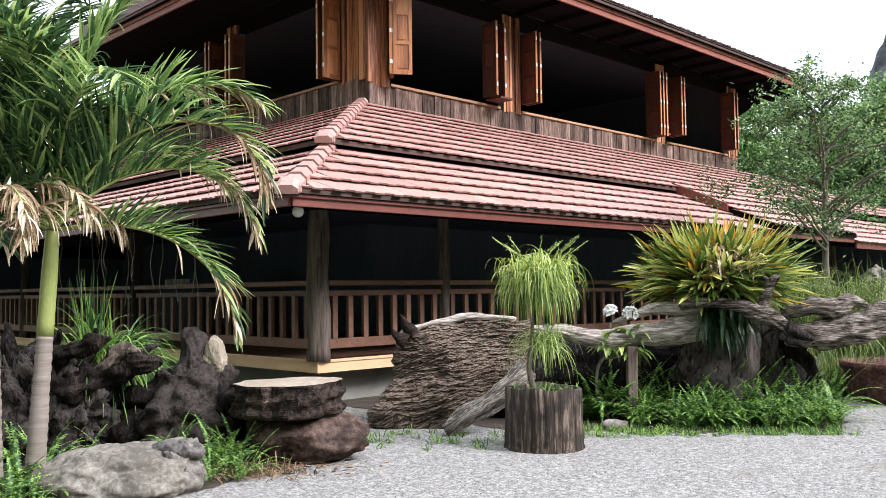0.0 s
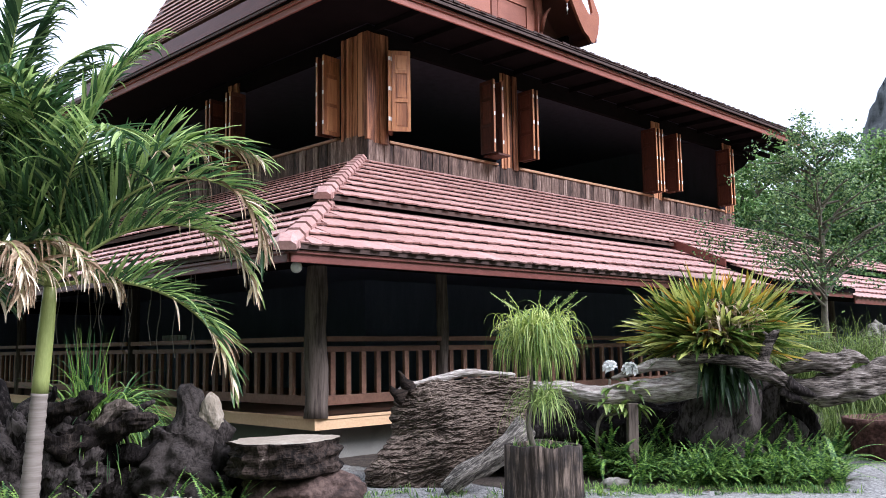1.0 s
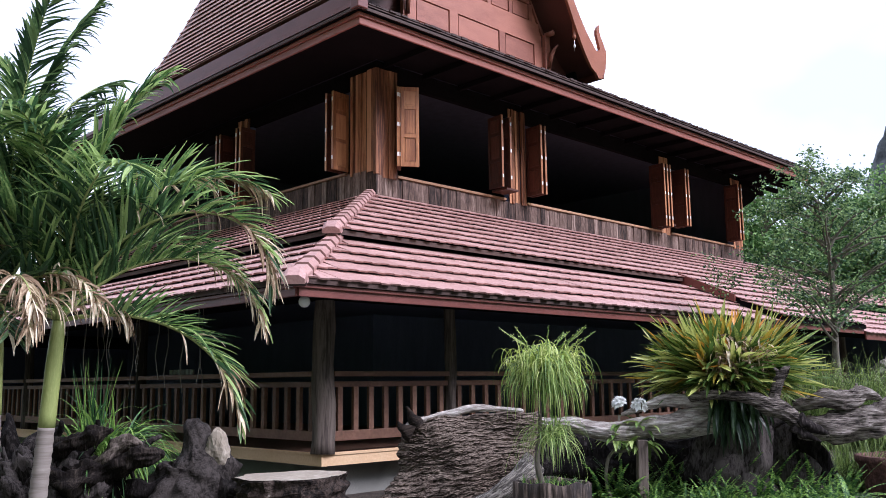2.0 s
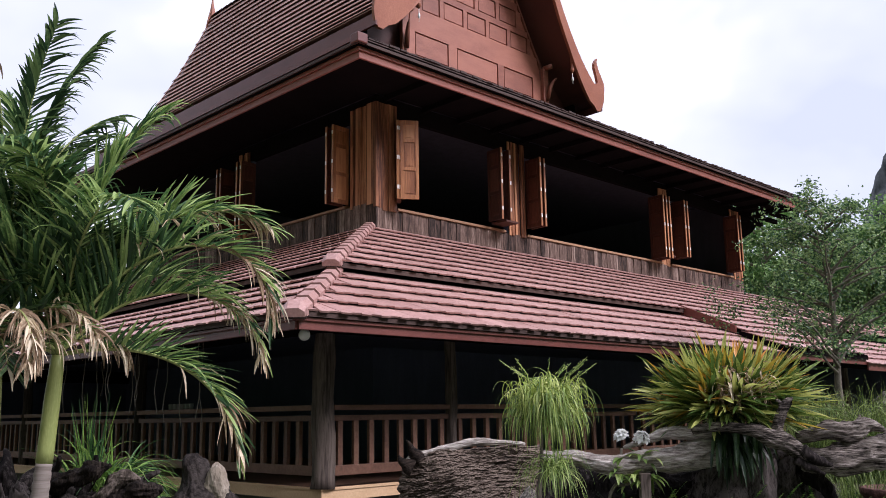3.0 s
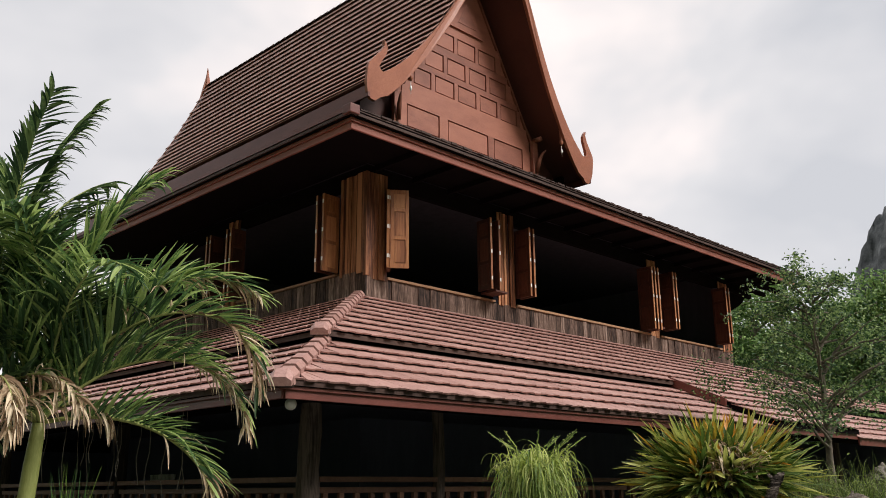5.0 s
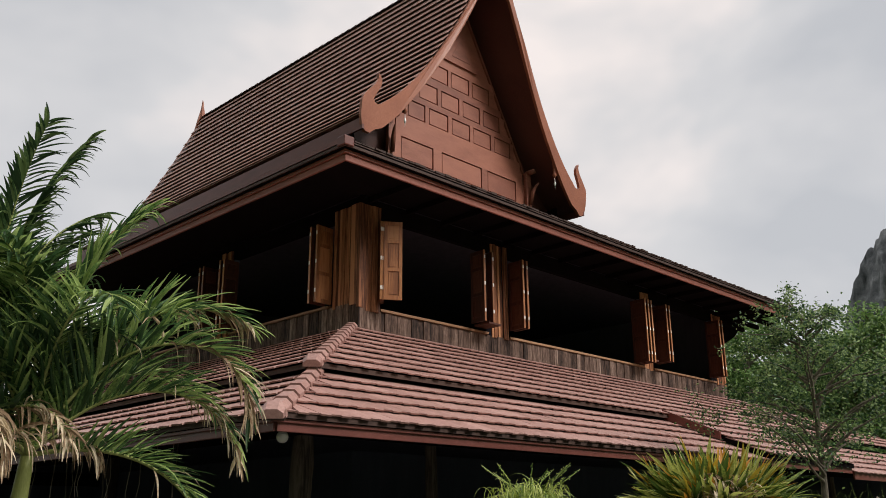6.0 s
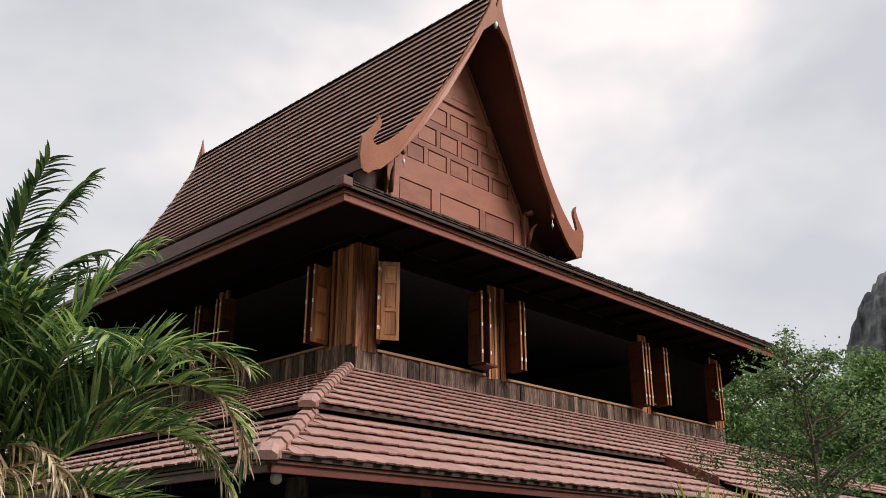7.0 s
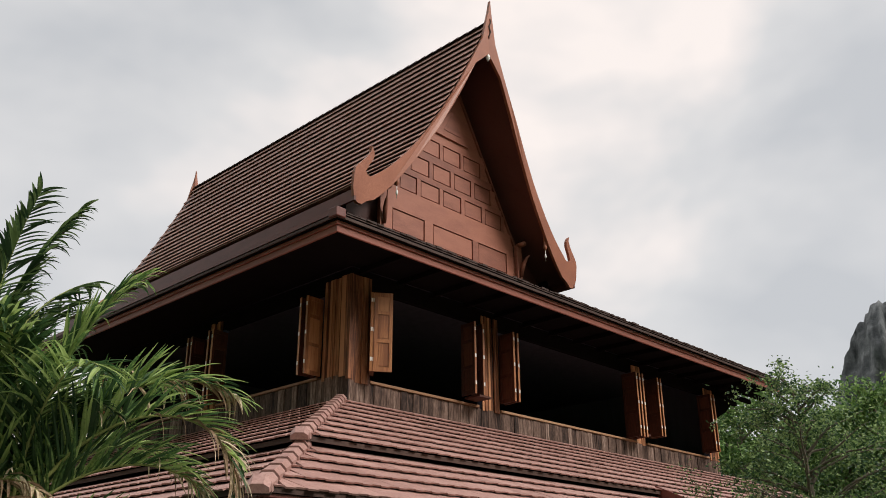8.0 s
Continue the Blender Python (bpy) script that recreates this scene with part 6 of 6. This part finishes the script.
for _ in range(24000):
    d, a = r.uniform(0, 1), r.uniform(-0.42, 0.52)
    dist = 5.8 + 5.2 * d ** 0.8
    p = Vector((EYE[0], EYE[1], 0)) + (AWAY * math.cos(a) + RIGHT * math.sin(a)) * dist
    s = r.uniform(0.005, 0.014)
    h = s * r.uniform(0.4, 0.9)
    t = r.uniform(0, 6.28)
    c4 = [p + Vector((math.cos(t + q) * s * r.uniform(0.7, 1.2), math.sin(t + q) * s * r.uniform(0.7, 1.2), 0.0)) for q in (0, 1.57, 3.14, 4.71)]
    pb.add([*c4, p + Vector((r.uniform(-0.3, 0.3) * s, r.uniform(-0.3, 0.3) * s, h))], [(0, 1, 4), (1, 2, 4), (2, 3, 4), (3, 0, 4)])
PEBBLE = surf("loose_pebble", [(0.08, 0.077, 0.073), (0.22, 0.215, 0.207), (0.38, 0.374, 0.365)], 6.0, rough=0.9, spread=0.9, island=True)
tagged(part("pebbles", pb, PEBBLE), "loose grey and white gravel stones", "gravel", kind="stuff")
lt = Mesh()
for _ in range(520):
    p = spot((-2.95, -2.98, 0.012), r.gauss(0, 0.26), r.gauss(0, 0.16))
    lt.blade(p, heading(r.uniform(0, 360), r.uniform(5, 75)), r.uniform(0.08, 0.22), 0.012, droop=r.uniform(1, 3), segs=4, fold=0.4)
for _ in range(110):
    p = spot((-2.65, -3.0, 0.012), r.gauss(0, 0.42), r.gauss(0, 0.22))
    lt.blade(p, heading(r.uniform(0, 360), r.uniform(-4, 14)), r.uniform(0.05, 0.12), 0.035, droop=0.5, segs=3, fold=0.5)
for _ in range(90):
    p = spot((1.3, -4.55, 0.012), r.gauss(0, 0.9), r.gauss(0, 0.12))
    lt.blade(p, heading(r.uniform(0, 360), r.uniform(-4, 14)), r.uniform(0.05, 0.11), 0.03, droop=0.5, segs=3, fold=0.5)
LITTER = leafy("fallen_leaf", [(0.06, 0.035, 0.02), (0.15, 0.085, 0.045), (0.34, 0.23, 0.13)], rough=0.8, through_light=0.1, spread=0.9)
tagged(part("leaf_litter", lt, LITTER), "fallen brown leaves on the ground", "leaf litter", kind="stuff")

# ---- small fittings ----
gl = thing("globe_lamp", (-1.12, -1.14, 2.6), "small milky globe lamp under the eave corner", "lamp")
part("globe", Mesh().blob((-1.12, -1.14, 2.435), (0.068, 0.068, 0.068), rough=0.0, sub=3), GLOBE, gl, smooth=True)
part("neck", Mesh().tube([(-1.12, -1.14, 2.49), (-1.12, -1.14, 2.60)], [0.03, 0.035], 12), FASCIA, gl, smooth=True)
ct = thing("counter", (3.1, 9.4, 0.6), "dark timber counter inside the veranda", "counter")
part("top", Mesh().box(2.8, 3.4, 8.3, 10.6, 1.62, 1.68), INSIDE, ct)
part("front", Mesh().box(2.88, 2.94, 8.4, 10.5, 0.6, 1.62), INSIDE, ct)
for i in range(6):
    y = 8.95 + 0.19 * i
    cp = Mesh()
    cp.sheet([[(3.0 + q * math.cos(2 * math.pi * j / 14), y + q * math.sin(2 * math.pi * j / 14), z) for j in range(15)] for z, q in ((1.684, 0.035), (1.69, 0.045), (1.86, 0.055), (1.865, 0.05), (1.70, 0.04))])
    tagged(part("white_cup", cp, HINGE, smooth=True), "white cup standing on the dark counter", "cup", group="cups on the counter")

hv = thing("hanging_vine", (-1.0, 2.0, 2.5), "thin bare aerial roots hanging from the eave", "vine")
r = rng(300)
for k in range(14):
    y = 1.1 + 4.6 * r.random()
    x = -1.2 + r.uniform(-0.1, 0.3)
    ln = r.uniform(0.7, 1.5)
    m = Mesh()
    m.tube([(x + 0.02 * math.sin(q + k), y + 0.025 * math.sin(1.7 * q + k), 2.62 - ln * q / 6) for q in range(7)], [0.006] * 7, 5)
    part("strand", m, BARK, hv)

# ================= roof tiles =================
TW = 0.30


def tile_mesh(w, ln):
    """A flat interlocking tile: a raised strip at one side, its butt standing proud of the course below."""
    us = [(0.0, 0.0008), (w * 0.47, 0.0008), (w * 0.49, 0.0), (w, 0.0)]
    fall = [-0.034, -0.034, 0.0, 0.0]
    lo = [(u, f, 0.066 + h) for (u, h), f in zip(us, fall)]
    hi = [(u, ln + 0.08, 0.014 + h) for u, h in us]
    lb = [(u, f + 0.006, 0.043 + 2 * h) for (u, h), f in zip(us, fall)]
    hb = [(u, ln + 0.08, 0.000 + h) for u, h in us]
    m = Mesh()
    m.add(lo + hi + lb + hb, [(k, k + 1, k + 5, k + 4) for k in range(3)] + [(k + 8, k + 9, k + 1, k) for k in range(3)]
          + [(k + 12, k + 13, k + 9, k + 8) for k in range(3)] + [(8, 0, 4, 12), (3, 11, 15, 7)])
    return m


tile_cache = {}


def course_tiles(field, d0, d1, zf, rows, a_of, b_of, flip, single=None, hip=False):
    """Lays tiles in courses from d0 up to d1; single(x, row) says which are pieces of their own."""
    slope = math.atan2(zf(d1) - zf(d0), d1 - d0)
    ln = (d1 - d0) / rows
    base = tile_mesh(TW, ln / math.cos(slope))
    rr = rng(int(d0 * 100) + rows)
    for i in range(rows):
        d = d0 + ln * i
        a, b = a_of(d), b_of(d)
        x = a - (TW * 0.5 if i % 2 else 0.0)
        while x < b - 0.02:
            lo, hi = max(x, a), min(x + TW, b)
            if hi - lo > 0.03:
                jit = rr.uniform(-0.009, 0.009)
                m = Matrix.Translation((x, d + jit, zf(d) + rr.uniform(0, 0.002))) @ Matrix.Rotation(slope, 4, "X")
                if flip:
                    m = Matrix(((0, 1, 0, 0), (1, 0, 0, 0), (0, 0, 1, 0), (0, 0, 0, 1))) @ m
                if single and single(x, i):
                    key = (round(ln, 3), flip)
                    if key not in tile_cache:
                        tile_cache[key] = data_of("roof_tile", base, TILE)
                    piece("roof_tile", tile_cache[key], m, roof)
                else:
                    c0, c1 = lo - x, hi - x
                    cs = math.cos(slope)
                    field.add([m @ Vector((min(max(u, a_of(d + v * cs) - x if hip else c0), c1), min(v, (hi - d) / cs) if hip else v, w)) for u, v, w in base.v], base.f)
            x += TW
    return field


f_low, f_up, f_lw, f_uw = Mesh(), Mesh(), Mesh(), Mesh()
course_tiles(f_low, E0, E1, z_low, 5, lambda d: d, lambda d: VERGE, False, lambda x, i: x > E0 + (i + 1) * 0.456 + 0.1 and x < 12.6, hip=True)
course_tiles(f_low, BU, U0, z_up, 5, lambda d: VERGE, lambda d: SPLIT, False)
course_tiles(f_low, E0 - 0.1, U0, lambda d: z_low(d) - 0.06, 5, lambda d: SPLIT, lambda d: END, False)
part("lower_tiles", f_low, TILE_JOINED, roof)["kind"] = "stuff"
course_tiles(f_up, U0, U1, z_up, 9, lambda d: d, lambda d: 22.0 + (U1 - d) * 1.9, False, hip=True)
part("upper_tiles", f_up, TILE_JOINED, roof)["kind"] = "stuff"
course_tiles(f_lw, E0, E1, z_low, 5, lambda d: d, lambda d: FY, True, hip=True)
part("lower_tiles", f_lw, TILE_JOINED, roof)["kind"] = "stuff"
course_tiles(f_uw, U0, U1, z_up, 9, lambda d: d, lambda d: FY, True, hip=True)
part("upper_tiles", f_uw, TILE_JOINED, roof)["kind"] = "stuff"


def ridge_caps(d0, d1, zf, n):
    """Overlapping angular hip caps up the diagonal."""
    step = (d1 - d0) / n
    rise = (zf(d1) - zf(d0)) / (d1 - d0)
    axis = Vector((1, 1, rise)).normalized()
    side = Vector((1, -1, 0)).normalized()
    up = side.cross(axis).normalized()
    if up.z < 0:
        up = -up
    ln = step * math.sqrt(2 + rise * rise)
    rot = Matrix((side, axis, up)).transposed().to_4x4()
    c = Mesh()

    def section(v, lift, grow=1.0):
        return [(q * grow, v, h + lift) for q, h in ((-0.118, -0.09), (-0.118, 0.0), (-0.06, 0.068), (0.06, 0.068), (0.118, 0.0), (0.118, -0.09))]
    c.loft(section(0.0, 0.016, 1.08), section(ln * 0.93, -0.004))
    data = data_of("ridge_tile", c, TILE)
    for k in range(n):
        d = d0 + step * k
        piece("ridge_tile", data, Matrix.Translation((d, d, zf(d) + 0.04)) @ rot, roof)
    place = Matrix.Translation((d0, d0, zf(d0) + 0.04)) @ rot
    m = Mesh()
    m.loft([place @ Vector(p) for p in section(0.0, -0.012, 0.94)], [place @ Vector(p) for p in section(ln * n - 0.05, -0.012, 0.94)])
    part("hip_bed", m, EDGE_DARK, roof, "dark mortar bed under the hip caps")
    m = Mesh()
    m.loft([place @ Vector((q * 1.0, -0.15, h * 0.62 - 0.02)) for q, _, h in section(0, 0.034, 1.06)], [place @ Vector(p) for p in section(-0.022, 0.046, 1.09)])
    part("hip_end", m, TILE, roof)


ridge_caps(E0 + 0.0, E1 + 0.05, z_low, 7)
ridge_caps(U0 - 0.08, U1 + 0.02, z_up, 13)

# courses of the main roof
mt = Mesh()
NC = 25
TWM = 0.32
for s in (-1, 1):
    fine_u = [k / 400 for k in range(401)]
    arc = [0.0]
    for a, b in zip(fine_u[:-1], fine_u[1:]):
        arc.append(arc[-1] + math.hypot((b - a) * GHALF, prof(b) - prof(a)))

    def at_arc(d):
        return float(np.interp(max(0.0, min(d, arc[-1])), arc, fine_u))
    step = arc[-1] / NC
    for k in range(NC):
        u1, u0 = at_arc(arc[-1] - step * k), at_arc(arc[-1] - step * (k + 1.12))
        x1, x0, z1, z0 = GX + s * GHALF * u1, GX + s * GHALF * u0, prof(u1), prof(u0)
        nrm = Vector((-(z1 - z0) * s, 0, abs(x1 - x0))).normalized()
        nrm = Vector((abs(nrm.x) * s, 0, abs(nrm.z)))
        y_front = verge_at(z1)
        n = int((GY1 - y_front) / TWM)
        wd = (GY1 - y_front) / n
        rr = rng(k)
        for j in range(n):
            ya = y_front + wd * (j - (0.5 if k % 2 else 0)) + 0.002
            yb = ya + wd - 0.004
            ya, yb = max(ya, y_front), min(yb, GY1)
            hgt = 0.088 + rr.uniform(0, 0.003)
            lo, hi = Vector((x1, 0, z1)), Vector((x0, 0, z0))
            q = [lo + nrm * (hgt - 0.02), lo + nrm * hgt, hi + nrm * 0.022, hi + nrm * 0.002]
            mt.add([(v.x, ya, v.z) for v in q] + [(v.x, yb, v.z) for v in q],
                   [(0, 4, 5, 1), (1, 5, 6, 2), (0, 3, 7, 4), (0, 1, 2, 3), (4, 7, 6, 5)])
part("roof_courses", mt, ROOF_DARK, main)["kind"] = "stuff"
rc = Mesh()
for k in range(44):
    ya = 3.33 + (GY1 - 3.33) * k / 44
    rc.add([(GX + dx, y, 15.95 + dz + (0.03 if y == ya else 0)) for y in (ya, ya + 0.33) for dx, dz in ((-0.12, -0.02), (-0.05, 0.07), (0.05, 0.07), (0.12, -0.02))],
           [(0, 1, 5, 4), (1, 2, 6, 5), (2, 3, 7, 6), (0, 3, 2, 1), (4, 5, 6, 7)])
part("ridge_tiles", rc, EDGE_DARK, main)["kind"] = "stuff"
